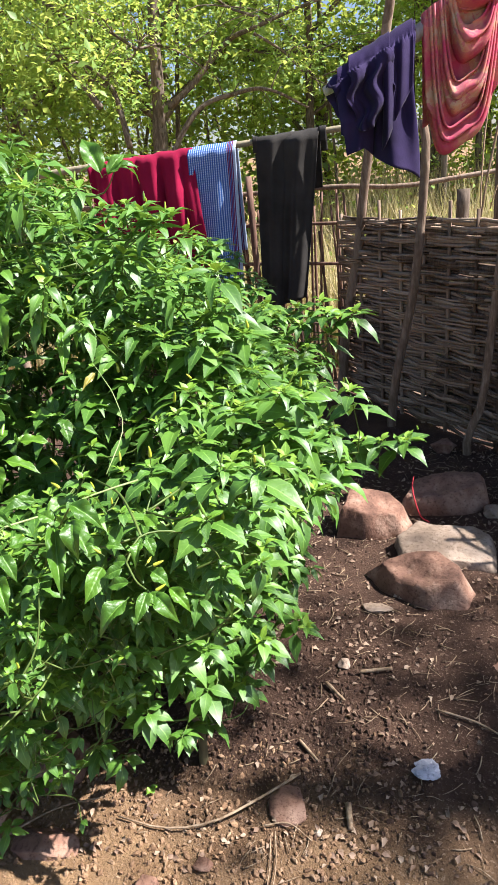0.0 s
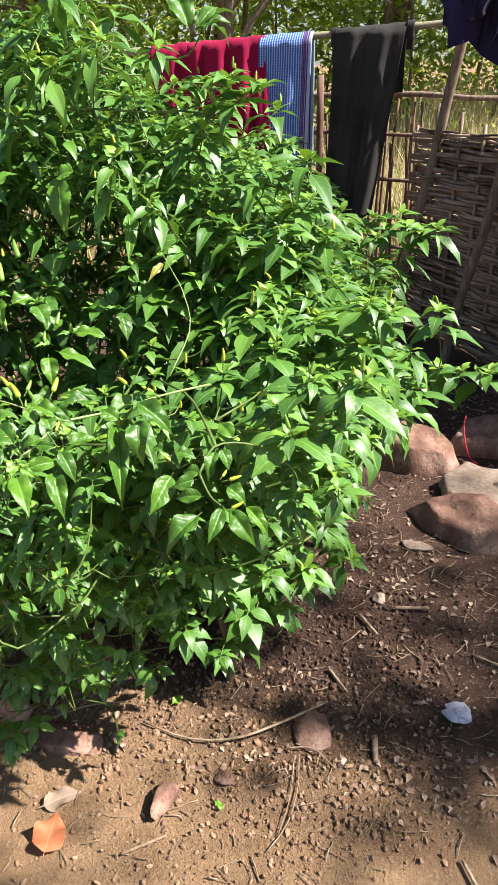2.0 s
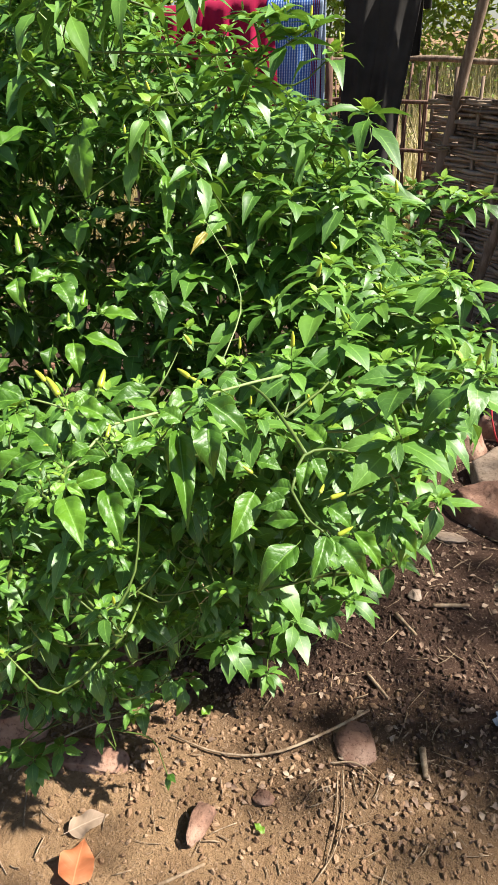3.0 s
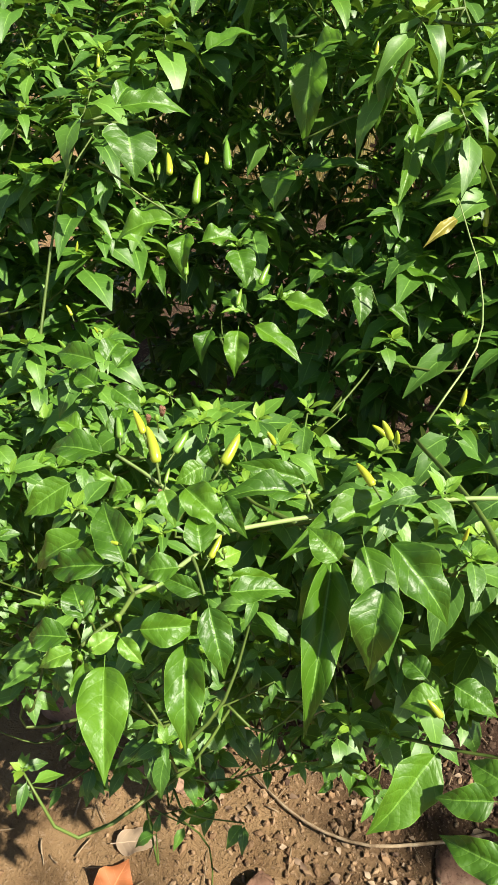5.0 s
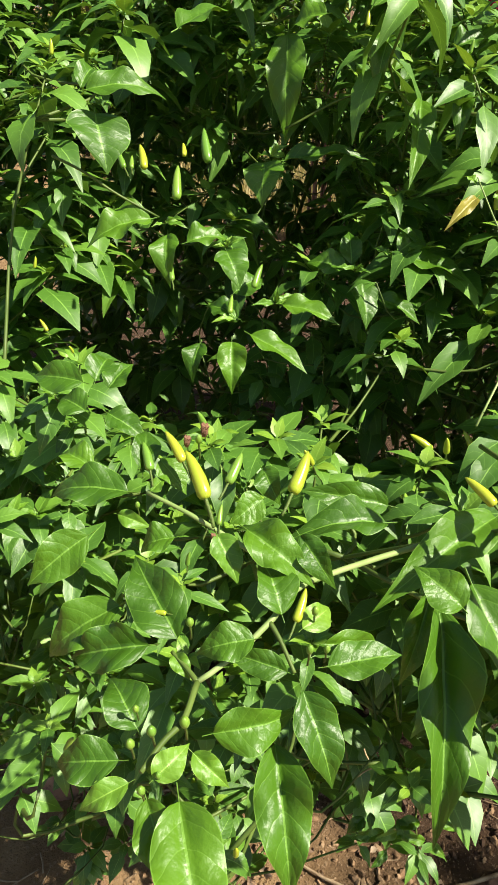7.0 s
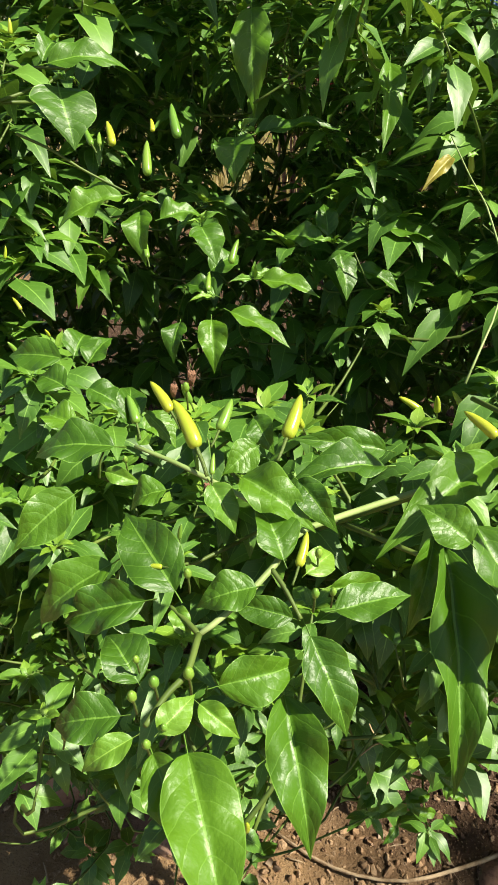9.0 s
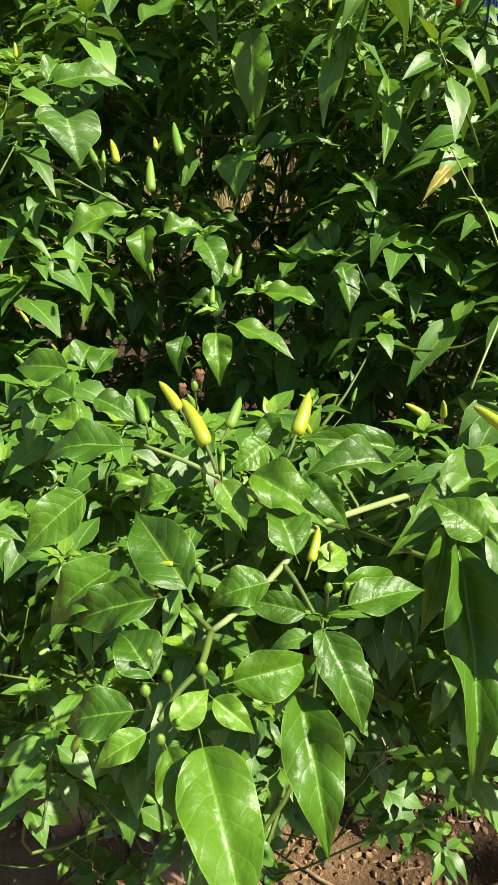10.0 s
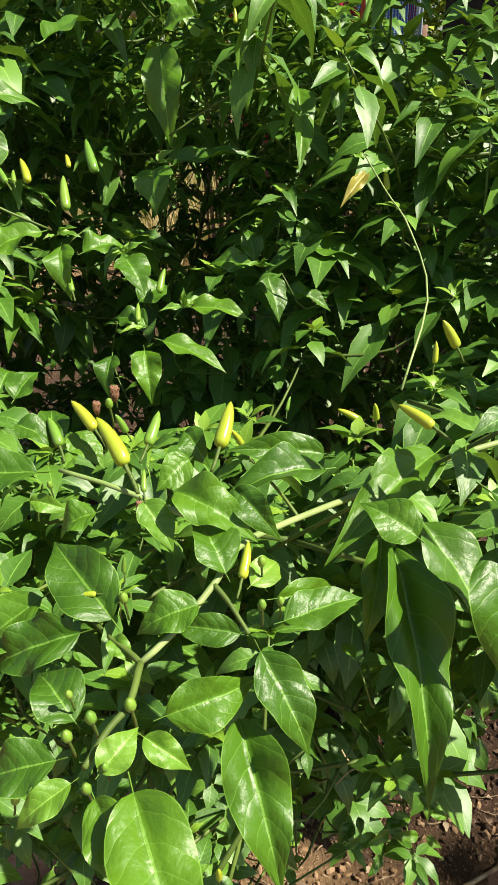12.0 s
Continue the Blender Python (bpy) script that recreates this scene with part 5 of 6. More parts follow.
# low side shoots over the soil
top_tuft((0.296, 1.649, 0.448), 6, 0.087, 0.5, 0, 1.1)
top_tuft((0.270, 1.670, 0.455), 5, 0.077, 0.5, 0, 1.1)
top_tuft((0.202, 1.564, 0.474), 6, 0.084, 0.5, 0, 1.1)
top_tuft((0.213, 1.678, 0.526), 7, 0.082, 0.5, 0, 1.1)
top_tuft((0.142, 1.557, 0.348), 6, 0.084, 0.5, 0, 1.1)
top_tuft((0.180, 1.620, 0.400), 6, 0.084, 0.5, 0, 1.1)
top_tuft((0.038, 1.555, 0.205), 6, 0.077, 0.5, 0, 1.1)
top_tuft((0.090, 1.590, 0.300), 6, 0.077, 0.5, 0, 1.1)
top_tuft((0.068, 1.155, 0.770), 8, 0.045, 0.4, 0, 1.1)
top_tuft((0.100, 1.180, 0.755), 6, 0.045, 0.5, 0, 1.1)
top_tuft((-0.033, 1.208, 0.634), 6, 0.050, 0.5, 0, 1.1)
top_tuft((-0.045, 1.160, 0.790), 7, 0.041, 0.4, 0)
top_tuft((-0.075, 1.090, 0.538), 6, 0.048, 0.5, 0, 1.1)
top_tuft((-0.126, 1.137, 0.572), 8, 0.045, 0.4, 0, 1.1)
top_tuft((-0.091, 1.158, 0.552), 7, 0.045, 0.4, 0, 1.1)
top_tuft((-0.140, 1.120, 0.630), 8, 0.043, 0.4, 0, 1.1)
top_tuft((-0.024, 0.989, 0.875), 8, 0.037, 0.5, 1)
top_tuft((-0.099, 0.912, 0.868), 5, 0.039, 0.9, 0, 0.8)
top_tuft((-0.060, 1.050, 0.800), 7, 0.039, 0.4, 0)
top_tuft((-0.140, 1.030, 0.780), 7, 0.039, 0.4, 0)
top_tuft((-0.200, 0.990, 0.800), 7, 0.041, 0.4, 1)

SHELF = [t.copy() for t in TOPS if t.z > 0.84]           # the outside of the crowns, from above
SHELF += [Vector(p) for p in ((0.0, 0.98, 1.08), (-0.3, 1.05, 1.0), (-0.6, 1.1, 0.98), (-0.9, 1.25, 1.0), (-0.15, 1.40, 0.72), (-0.32, 1.31, 0.70), (0.0, 1.40, 0.80), (-0.5, 1.32, 0.75), (-0.6, 1.5, 1.3),
                                  (-0.75, 1.7, 1.55), (-0.5, 2.1, 1.64), (-0.9, 2.2, 1.6), (-0.2, 2.2, 1.45), (-0.3, 2.8, 1.3), (0.0, 2.0, 1.28), (0.3, 2.6, 0.9))]


def canopy(x, y):
    total = weight = 0.0
    for p in SHELF:
        w = 1 / ((x - p.x) ** 2 + (y - p.y) ** 2 + 0.002) ** 2
        total, weight = total + w * p.z, weight + w
    return total / weight


EDGE = [(0.9, 0.10), (1.0, 0.22), (1.1, 0.34), (1.3, 0.33), (1.5, 0.37), (1.65, 0.43), (1.75, 0.46), (1.85, 0.36), (2.05, 0.28), (2.3, 0.33), (2.5, 0.12), (3.0, 0.0)]


def inside(x, y, z):
    """Whether a leafy shoot may stand here."""
    if x < -1.5 or not 0.9 < y < 3.0 or z > canopy(x, y):
        return False
    edge = 0.5 + 0.2 * noise.noise(Vector((x * 3, y * 3, z * 3)))
    if math.hypot(max(0, -0.92 - x), max(0, y - 2.45, 1.6 - y if x < -0.9 else 0)) > edge:
        return False                                    # rounded far side
    if z > (0.90 if y < 1.04 else 0.98) and y < 1.16 and -0.45 < x < 0.24:
        return False                                    # room for the foremost branch
    if z > 0.9 and 1.3 < y < (1.64 if 1.12 < z < 1.42 and x < -0.14 else 1.52) and -0.5 < x < 0.05:
        return False                                    # room for the shoots of the tall bush's face
    if -0.02 < x < 0.22 and y < 1.24 and 0.60 < z < 0.97:
        return False                                    # the open space round the bare twig
    right = next(p + (q - p) * (y - a) / (b - a) for (a, p), (b, q) in zip(EDGE, EDGE[1:]) if y <= b)
    if z < 0.85:
        right = min(right, 0.04 + 0.45 * max(0, y - 1.12))
    front = 1.14 - 0.5 * (z - 0.54) if z < 0.9 else 0.95
    if x > right or y < front:
        return False
    return z > (0.30 if x < -0.34 else 0.52 if x < -0.02 else 0.45)


def fill(count, space, seed, low, high, n, size, droop, pods):
    """Shoots at random between two depths under the outside of the crowns, none closer to another than the space."""
    r = random.Random(seed)
    taken = [tuple(t) for t in TOPS]
    made = tries = 0
    while made < count and tries < count * 60:
        tries += 1
        x, y = r.uniform(-1.4, 0.5), 0.92 + 2.0 * r.random() ** 1.3
        z = canopy(x, y) - r.uniform(low, high)
        if not inside(x, y, z) or (z > 1.3 and r.random() < 0.5):
            continue
        gap = np.asarray(taken) - (x, y, z)
        if (gap * gap).sum(1).min() < space * space:
            continue
        taken.append((x, y, z))
        s = size * r.uniform(0.8, 1.25) * (0.55 + 0.45 * min(1, max(0, (y - 1.0) / 0.4)))
        nearest_plant((x, y)).tuft((x, y, z), r.randint(n - 1, n + 2), s, droop * r.uniform(0.6, 1.6), pods if r.random() < 0.2 and y < 1.9 else 0, r.uniform(0.75, 1.05), inner=low > 0.3)
        made += 1


fill(900, 0.056, 77, 0.0, 0.10, 9, 0.074, 0.22, 1)       # the lit outside
fill(900, 0.054, 78, 0.10, 0.34, 9, 0.072, 0.40, 0)       # leaves in half shade below it
fill(900, 0.050, 79, 0.34, 0.95, 9, 0.072, 0.6, 0)       # the shaded inside


def shaded_skirt(count, seed):
    """Low leaves in the deep shade between the stems."""
    r = random.Random(seed)
    for _ in range(count):
        x, y = r.uniform(-1.3, 0.12), r.uniform(1.36, 2.6)
        at = (x, y, r.uniform(0.12, 0.55))
        if x < 0.03 + 0.35 * (y - 1.5):
            nearest_plant(at).tuft(at, 8, r.uniform(0.06, 0.08), 0.6, 0, inner=True)


shaded_skirt(330, 80)


def side_shoots(count, lo, hi, size, seed):
    """More shoots in one part of the bushes, out of the full sun."""
    r = random.Random(seed)
    for _ in range(count):
        at = [r.uniform(a, b) for a, b in zip(lo, hi)]
        nearest_plant(at).tuft(at, 8, size * r.uniform(0.8, 1.2), 0.6, 0, inner=True)


side_shoots(70, (0.0, 1.55, 0.40), (0.26, 1.95, 0.86), 0.066, 83)
side_shoots(40, (-0.1, 1.55, 0.20), (0.14, 1.90, 0.45), 0.062, 84)
side_shoots(90, (-0.75, 1.02, 0.55), (-0.03, 1.30, 0.95), 0.036, 85)
side_shoots(60, (-0.8, 1.12, 0.20), (-0.30, 1.35, 0.60), 0.048, 86)


def bare_twigs(count, lo, hi, seed):
    """Thin, nearly leafless twigs under the leaves."""
    r = random.Random(seed)
    for _ in range(count):
        at = Vector([r.uniform(a, b) for a, b in zip(lo, hi)])
        p = nearest_plant(at)
        p.twig(at, 0.0015)
        for _ in range(2):
            s = r.uniform(0.018, 0.032)
            p.leaf(aim(at, (r.gauss(0, 1), r.gauss(0, 1), r.gauss(-0.2, 0.4)), (0, 0, 1)) @ Matrix.Diagonal((s, s, s, 1)), False)


bare_twigs(60, (-0.45, 0.98, 0.5), (0.05, 1.2, 0.9), 81)
bare_twigs(40, (-0.4, 1.4, 0.8), (0.2, 1.8, 1.1), 82)


# ---- leaves, stems and peppers that stand out ----


def big_leaf(plant, base, tip, width, kind="", roll=0):
    """A large leaf from its stalk at base to its point at tip."""
    b, e = Vector(base), Vector(tip)
    length = (e - b).length
    k = int(abs(b.x * 7919 + b.z * 104729)) % 5
    mesh = LARGE_YELLOW if kind == "yellow" else LARGE_YOUNG[k] if kind in ("young", "pale") else LARGE_MESH[k]
    m = aim(b, e - b, (0.28, -0.48, 0.85)) @ pose(0, 0, 0, 0, roll + 9 * (k - 2), 0) @ Matrix.Diagonal((width * 0.94, length, (width + length) * 0.5, 1))
    return part("leaf", mesh, plant.thing, "yellowed leaf" if kind == "yellow" else "", m)


def small_bit(plant, what, at, size):
    mesh = BUD if what == "bud" else CLUMP
    m = aim(at, (0.1, -0.2, 1), (0, -1, 0)) @ Matrix.Diagonal((size, size * (1.3 if what == "bud" else 1.6), size, 1))
    bit = part(what, mesh, plant.thing, "brown dried flower" if what != "bud" else "", m)
    part("stalk", CAP, bit, "", m @ Matrix.Diagonal((3.2, 3.6, 3.2, 1)))
    return bit


# the foremost branch: its stems
part("branch", tube_mesh("branch", [(0.147, 1.160, 1.099), (0.094, 1.120, 1.096), (0.049, 1.076, 1.091), (0.028, 1.039, 1.098), (0.011, 1.003, 1.105), (0.009, 0.984, 1.101), (-0.001, 0.964, 1.091), (-0.007, 0.953, 1.088)], 0.0016, 0.0012, pale_stem, 8, 14, 0.08), front.thing)
part("branch", tube_mesh("branch", [(-0.007, 0.953, 1.088), (-0.002, 0.936, 1.089), (-0.003, 0.924, 1.090), (-0.003, 0.911, 1.090)], 0.0014, 0.0010, green_stem, 8, 14, 0.08), front.thing)
part("twig", tube_mesh("twig", [(-0.007, 0.953, 1.088), (-0.014, 0.956, 1.089), (-0.023, 0.959, 1.090)], 0.0012, 0.0008, green_stem, 8, 14, 0.08), front.thing)
part("twig", tube_mesh("twig", [(0.009, 0.984, 1.101), (0.016, 0.980, 1.098), (0.026, 0.973, 1.092)], 0.0011, 0.0008, green_stem, 8, 14, 0.08), front.thing)
part("twig", tube_mesh("twig", [(0.011, 1.003, 1.105), (-0.005, 1.004, 1.113), (-0.023, 1.004, 1.118), (-0.043, 1.003, 1.124), (-0.064, 1.002, 1.128)], 0.0014, 0.0009, pale_stem, 8, 14, 0.08), front.thing)
part("twig", tube_mesh("twig", [(0.049, 1.076, 1.091), (0.058, 1.066, 1.088), (0.062, 1.055, 1.089)], 0.0012, 0.0008, green_stem, 8, 14, 0.08), front.thing)

# its leaves
big_leaf(front, (0.009, 0.915, 1.088), (0.048, 0.870, 1.075), 0.027)
big_leaf(front, (-0.001, 0.909, 1.085), (0.028, 0.888, 1.076), 0.016)
big_leaf(front, (0.023, 0.962, 1.070), (0.058, 0.915, 1.037), 0.026)
big_leaf(front, (0.028, 0.973, 1.090), (0.057, 0.951, 1.061), 0.021)
big_leaf(front, (0.004, 0.939, 1.079), (0.037, 0.965, 1.086), 0.020)
big_leaf(front, (0.006, 0.927, 1.089), (0.026, 0.925, 1.081), 0.011, "young")
big_leaf(front, (-0.004, 0.909, 1.088), (-0.019, 0.890, 1.081), 0.011, "young")
big_leaf(front, (-0.009, 0.912, 1.091), (-0.040, 0.897, 1.084), 0.018)
big_leaf(front, (-0.010, 0.921, 1.092), (-0.036, 0.931, 1.104), 0.020)
big_leaf(front, (0.001, 0.910, 1.088), (0.008, 0.927, 1.096), 0.012, "young")
big_leaf(front, (-0.028, 0.958, 1.093), (-0.071, 0.937, 1.081), 0.024)
big_leaf(front, (-0.051, 0.969, 1.097), (-0.085, 0.933, 1.072), 0.024)
big_leaf(front, (-0.018, 0.960, 1.093), (-0.059, 0.981, 1.117), 0.027)
big_leaf(front, (0.009, 0.977, 1.099), (-0.015, 0.958, 1.095), 0.018)
big_leaf(front, (0.026, 0.973, 1.091), (-0.004, 0.967, 1.097), 0.013)
big_leaf(front, (0.015, 0.985, 1.103), (-0.008, 1.003, 1.122), 0.021)
big_leaf(front, (-0.020, 1.009, 1.123), (0.023, 1.001, 1.115), 0.023)
big_leaf(front, (0.003, 1.018, 1.123), (0.031, 1.006, 1.111), 0.015)
big_leaf(front, (0.036, 1.063, 1.109), (-0.004, 1.017, 1.122), 0.021)
big_leaf(front, (0.033, 1.074, 1.109), (-0.011, 1.049, 1.124), 0.018)
big_leaf(front, (0.079, 1.115, 1.098), (0.045, 1.018, 1.103), 0.027)
big_leaf(front, (0.033, 0.980, 1.092), (0.064, 1.003, 1.094), 0.018)
big_leaf(front, (0.028, 0.987, 1.096), (0.058, 1.013, 1.088), 0.015)
big_leaf(front, (0.021, 0.986, 1.100), (0.029, 1.009, 1.103), 0.013, "young")
big_leaf(front, (-0.029, 1.003, 1.121), (-0.009, 0.990, 1.107), 0.015, "young")
big_leaf(front, (0.061, 1.056, 1.090), (0.104, 0.960, 1.028), 0.029)
big_leaf(front, (0.059, 1.059, 1.086), (0.062, 1.016, 1.049), 0.018)
big_leaf(front, (0.070, 1.076, 1.085), (0.121, 1.022, 1.050), 0.033)
big_leaf(front, (-0.067, 1.000, 1.128), (-0.117, 0.982, 1.126), 0.023)
big_leaf(front, (-0.078, 0.981, 1.115), (-0.099, 0.950, 1.099), 0.022)
big_leaf(front, (-0.070, 1.007, 1.131), (-0.085, 1.031, 1.149), 0.015)
big_leaf(front, (-0.069, 1.018, 1.137), (-0.050, 1.012, 1.125), 0.015)
big_leaf(front, (-0.042, 0.995, 1.117), (-0.062, 0.982, 1.110), 0.017)
big_leaf(front, (-0.023, 0.959, 1.090), (-0.009, 0.953, 1.087), 0.009, "young")
big_leaf(front, (-0.063, 1.002, 1.128), (-0.059, 1.011, 1.133), 0.009, "young")
big_leaf(front, (-0.017, 1.029, 1.126), (-0.027, 1.010, 1.122), 0.016)
big_leaf(front, (-0.029, 1.045, 1.130), (-0.011, 1.034, 1.122), 0.015)
big_leaf(front, (-0.098, 1.008, 1.124), (-0.132, 1.009, 1.129), 0.017)
big_leaf(front, (-0.078, 0.994, 1.116), (-0.058, 0.998, 1.114), 0.009, "pale")

# its peppers, buds and dried flowers
front.pod((-0.052, 1.014, 1.142), (-0.731, 0.449, 0.514), 0.0171, 0)
front.pod((-0.036, 1.007, 1.132), (-0.632, 0.532, 0.563), 0.0242, 0)
front.pod((-0.030, 1.016, 1.137), (0.001, 0.886, 0.464), 0.0156, 3)
front.pod((-0.005, 1.030, 1.132), (-0.005, 0.862, 0.506), 0.0211, 2)
front.pod((0.019, 0.987, 1.104), (-0.047, 0.898, 0.438), 0.0143, 0)
front.pod((-0.030, 0.966, 1.102), (-0.976, -0.213, -0.052), 0.0081, 0)
front.pod((-0.028, 1.005, 1.122), (-0.403, 0.749, 0.525), 0.0094, 1)
front.pod((0.009, 1.275, 1.022), (-0.836, -0.052, 0.546), 0.0214, 0)
front.pod((0.038, 1.290, 1.023), (-0.561, 0.673, 0.481), 0.0181, 0)
front.pod((-0.067, 1.009, 1.135), (-0.582, 0.614, 0.533), 0.0146, 3)
small_bit(front, "bud", (-0.009, 0.914, 1.096), 0.0042)
small_bit(front, "bud", (-0.005, 0.921, 1.097), 0.0045)
small_bit(front, "bud", (0.000, 0.934, 1.089), 0.0050)
small_bit(front, "bud", (-0.019, 0.967, 1.100), 0.0042)
small_bit(front, "bud", (0.028, 0.982, 1.096), 0.0042)
small_bit(front, "bud", (0.034, 0.985, 1.097), 0.0035)
small_bit(front, "bud", (0.000, 0.907, 1.086), 0.0038)
small_bit(front, "bud", (0.003, 0.913, 1.089), 0.0030)
small_bit(front, "bud", (0.025, 0.992, 1.107), 0.0040)
small_bit(front, "bud", (-0.050, 1.024, 1.147), 0.0040)
small_bit(front, "bud", (-0.066, 0.997, 1.122), 0.0030)
small_bit(front, "bud", (-0.012, 0.922, 1.104), 0.0030)
small_bit(front, "dried_flower", (-0.055, 1.022, 1.148), 0.0022)
small_bit(front, "dried_flower", (-0.050, 1.029, 1.152), 0.0026)
small_bit(front, "dried_flower", (-0.028, 1.000, 1.119), 0.0016)

# leaves of the middle layer behind it
big_leaf(front, (-0.292, 1.594, 1.307), (-0.252, 1.521, 1.204), 0.048)
big_leaf(front, (-0.227, 1.362, 1.034), (-0.202, 1.320, 0.993), 0.035)
big_leaf(front, (-0.347, 1.322, 1.241), (-0.316, 1.283, 1.200), 0.061)
big_leaf(front, (-0.295, 1.339, 1.149), (-0.347, 1.280, 1.138), 0.043)
big_leaf(front, (-0.285, 1.338, 1.139), (-0.260, 1.299, 1.104), 0.031)
big_leaf(front, (-0.247, 1.381, 1.118), (-0.214, 1.353, 1.093), 0.039)
big_leaf(front, (-0.199, 1.405, 1.061), (-0.126, 1.411, 1.059), 0.030)
big_leaf(front, (-0.217, 1.370, 1.039), (-0.138, 1.366, 1.016), 0.030)
big_leaf(front, (-0.248, 1.485, 1.183), (-0.154, 1.539, 1.198), 0.034)
big_leaf(front, (-0.257, 1.482, 1.185), (-0.234, 1.436, 1.159), 0.046)
big_leaf(front, (-0.145, 1.474, 1.089), (-0.162, 1.504, 1.127), 0.027)
big_leaf(front, (-0.147, 1.472, 1.088), (-0.193, 1.458, 1.100), 0.032)
big_leaf(front, (-0.134, 1.475, 1.082), (-0.109, 1.435, 1.044), 0.034)
big_leaf(front, (-0.108, 1.501, 1.103), (-0.026, 1.518, 1.090), 0.041)
big_leaf(front, (-0.109, 1.500, 1.102), (-0.086, 1.554, 1.126), 0.034)
big_leaf(front, (-0.118, 1.472, 1.065), (-0.058, 1.476, 1.049), 0.026)
big_leaf(front, (-0.350, 1.303, 1.254), (-0.285, 1.356, 1.267), 0.030)
big_leaf(front, (-0.348, 1.304, 1.254), (-0.359, 1.345, 1.284), 0.024)
big_leaf(front, (-0.217, 1.140, 1.079), (-0.229, 1.175, 1.098), 0.028)
big_leaf(front, (-0.208, 1.142, 1.075), (-0.202, 1.171, 1.093), 0.024)
big_leaf(front, (-0.209, 1.123, 1.066), (-0.241, 1.126, 1.075), 0.027)
big_leaf(front, (-0.200, 1.129, 1.068), (-0.161, 1.127, 1.058), 0.024)
big_leaf(front, (-0.220, 1.139, 1.080), (-0.273, 1.130, 1.084), 0.028)
big_leaf(front, (-0.254, 1.347, 1.030), (-0.244, 1.307, 1.004), 0.028)
big_leaf(front, (-0.222, 1.374, 1.048), (-0.271, 1.374, 1.064), 0.031)
big_leaf(front, (-0.244, 1.387, 1.066), (-0.222, 1.426, 1.089), 0.032)
big_leaf(front, (-0.275, 1.346, 1.125), (-0.240, 1.383, 1.136), 0.030)
big_leaf(front, (-0.023, 1.440, 1.185), (-0.038, 1.394, 1.166), 0.014, "yellow")
big_leaf(front, (-0.027, 1.443, 1.192), (-0.045, 1.453, 1.201), 0.010, "young")
big_leaf(front, (-0.013, 1.443, 1.183), (-0.003, 1.451, 1.186), 0.007, "young")
big_leaf(front, (-0.104, 1.499, 1.257), (-0.078, 1.415, 1.193), 0.028)
big_leaf(front, (-0.074, 1.524, 1.274), (-0.051, 1.460, 1.222), 0.022)
big_leaf(front, (-0.097, 1.548, 1.289), (-0.064, 1.576, 1.308), 0.030)
big_leaf(front, (-0.151, 1.535, 1.310), (-0.143, 1.480, 1.259), 0.030)
big_leaf(front, (-0.206, 1.513, 1.317), (-0.259, 1.512, 1.309), 0.035)
big_leaf(front, (-0.328, 1.418, 1.298), (-0.295, 1.480, 1.327), 0.041)
part("twig", tube_mesh("twig", [(0.037, 1.281, 1.050), (0.043, 1.366, 1.099), (0.018, 1.409, 1.145), (-0.005, 1.432, 1.168), (-0.029, 1.446, 1.198)], 0.0010, 0.0006, pale_stem, 8, 14, 0.08), front.thing)
part("twig", tube_mesh("twig", [(-0.256, 1.524, 1.210), (-0.193, 1.551, 1.245), (-0.127, 1.561, 1.251), (-0.075, 1.562, 1.255)], 0.0013, 0.0009, green_stem, 8, 14, 0.08), front.thing)
part("twig", tube_mesh("twig", [(-0.371, 1.286, 1.203), (-0.349, 1.300, 1.190), (-0.323, 1.314, 1.171), (-0.295, 1.339, 1.149)], 0.0014, 0.0010, green_stem, 8, 14, 0.08), front.thing)
front.pod((-0.284, 1.354, 1.164), (-0.425, 0.577, 0.698), 0.0342, 1)
front.pod((-0.319, 1.352, 1.188), (-0.451, 0.614, 0.648), 0.0275, 0)
front.pod((-0.288, 1.418, 1.188), (-0.544, 0.490, 0.681), 0.0363, 1)
front.pod((-0.215, 1.385, 1.081), (-0.183, 0.744, 0.642), 0.0271, 1)
front.pod((-0.230, 1.363, 1.058), (-0.396, 0.721, 0.569), 0.0209, 1)
front.pod((-0.263, 1.311, 1.101), (-0.557, 0.637, 0.534), 0.0204, 1)
front.pod((-0.330, 1.336, 1.190), (-0.725, 0.487, 0.487), 0.0220, 1)
front.pod((-0.323, 1.338, 1.190), (-0.551, 0.712, 0.435), 0.0164, 1)
front.pod((-0.300, 1.392, 1.196), (-0.419, 0.759, 0.499), 0.0179, 0)
front.pod((-0.279, 1.162, 1.100), (-0.621, 0.188, 0.761), 0.0112, 0)
front.pod((-0.084, 1.696, 1.312), (0.05, 0.02, 1.0), 0.022, 4)

# the branch that leans to the path
big_leaf(front, (0.213, 0.931, 1.061), (0.185, 0.881, 1.043), 0.027)
big_leaf(front, (0.233, 0.942, 1.065), (0.228, 0.900, 1.046), 0.018)
big_leaf(front, (0.237, 0.942, 1.062), (0.278, 0.917, 1.041), 0.024)
big_leaf(front, (0.250, 0.958, 1.059), (0.285, 0.942, 1.035), 0.019)
big_leaf(front, (0.233, 0.941, 1.064), (0.260, 0.925, 1.041), 0.018)
big_leaf(front, (0.163, 0.981, 1.072), (0.149, 0.932, 1.048), 0.027)
big_leaf(front, (0.211, 0.948, 1.069), (0.174, 0.945, 1.066), 0.018)
big_leaf(front, (0.227, 0.969, 1.072), (0.255, 0.959, 1.060), 0.022)
big_leaf(front, (0.194, 0.970, 1.074), (0.168, 0.957, 1.071), 0.018)
big_leaf(front, (0.198, 0.975, 1.079), (0.174, 0.979, 1.080), 0.018)
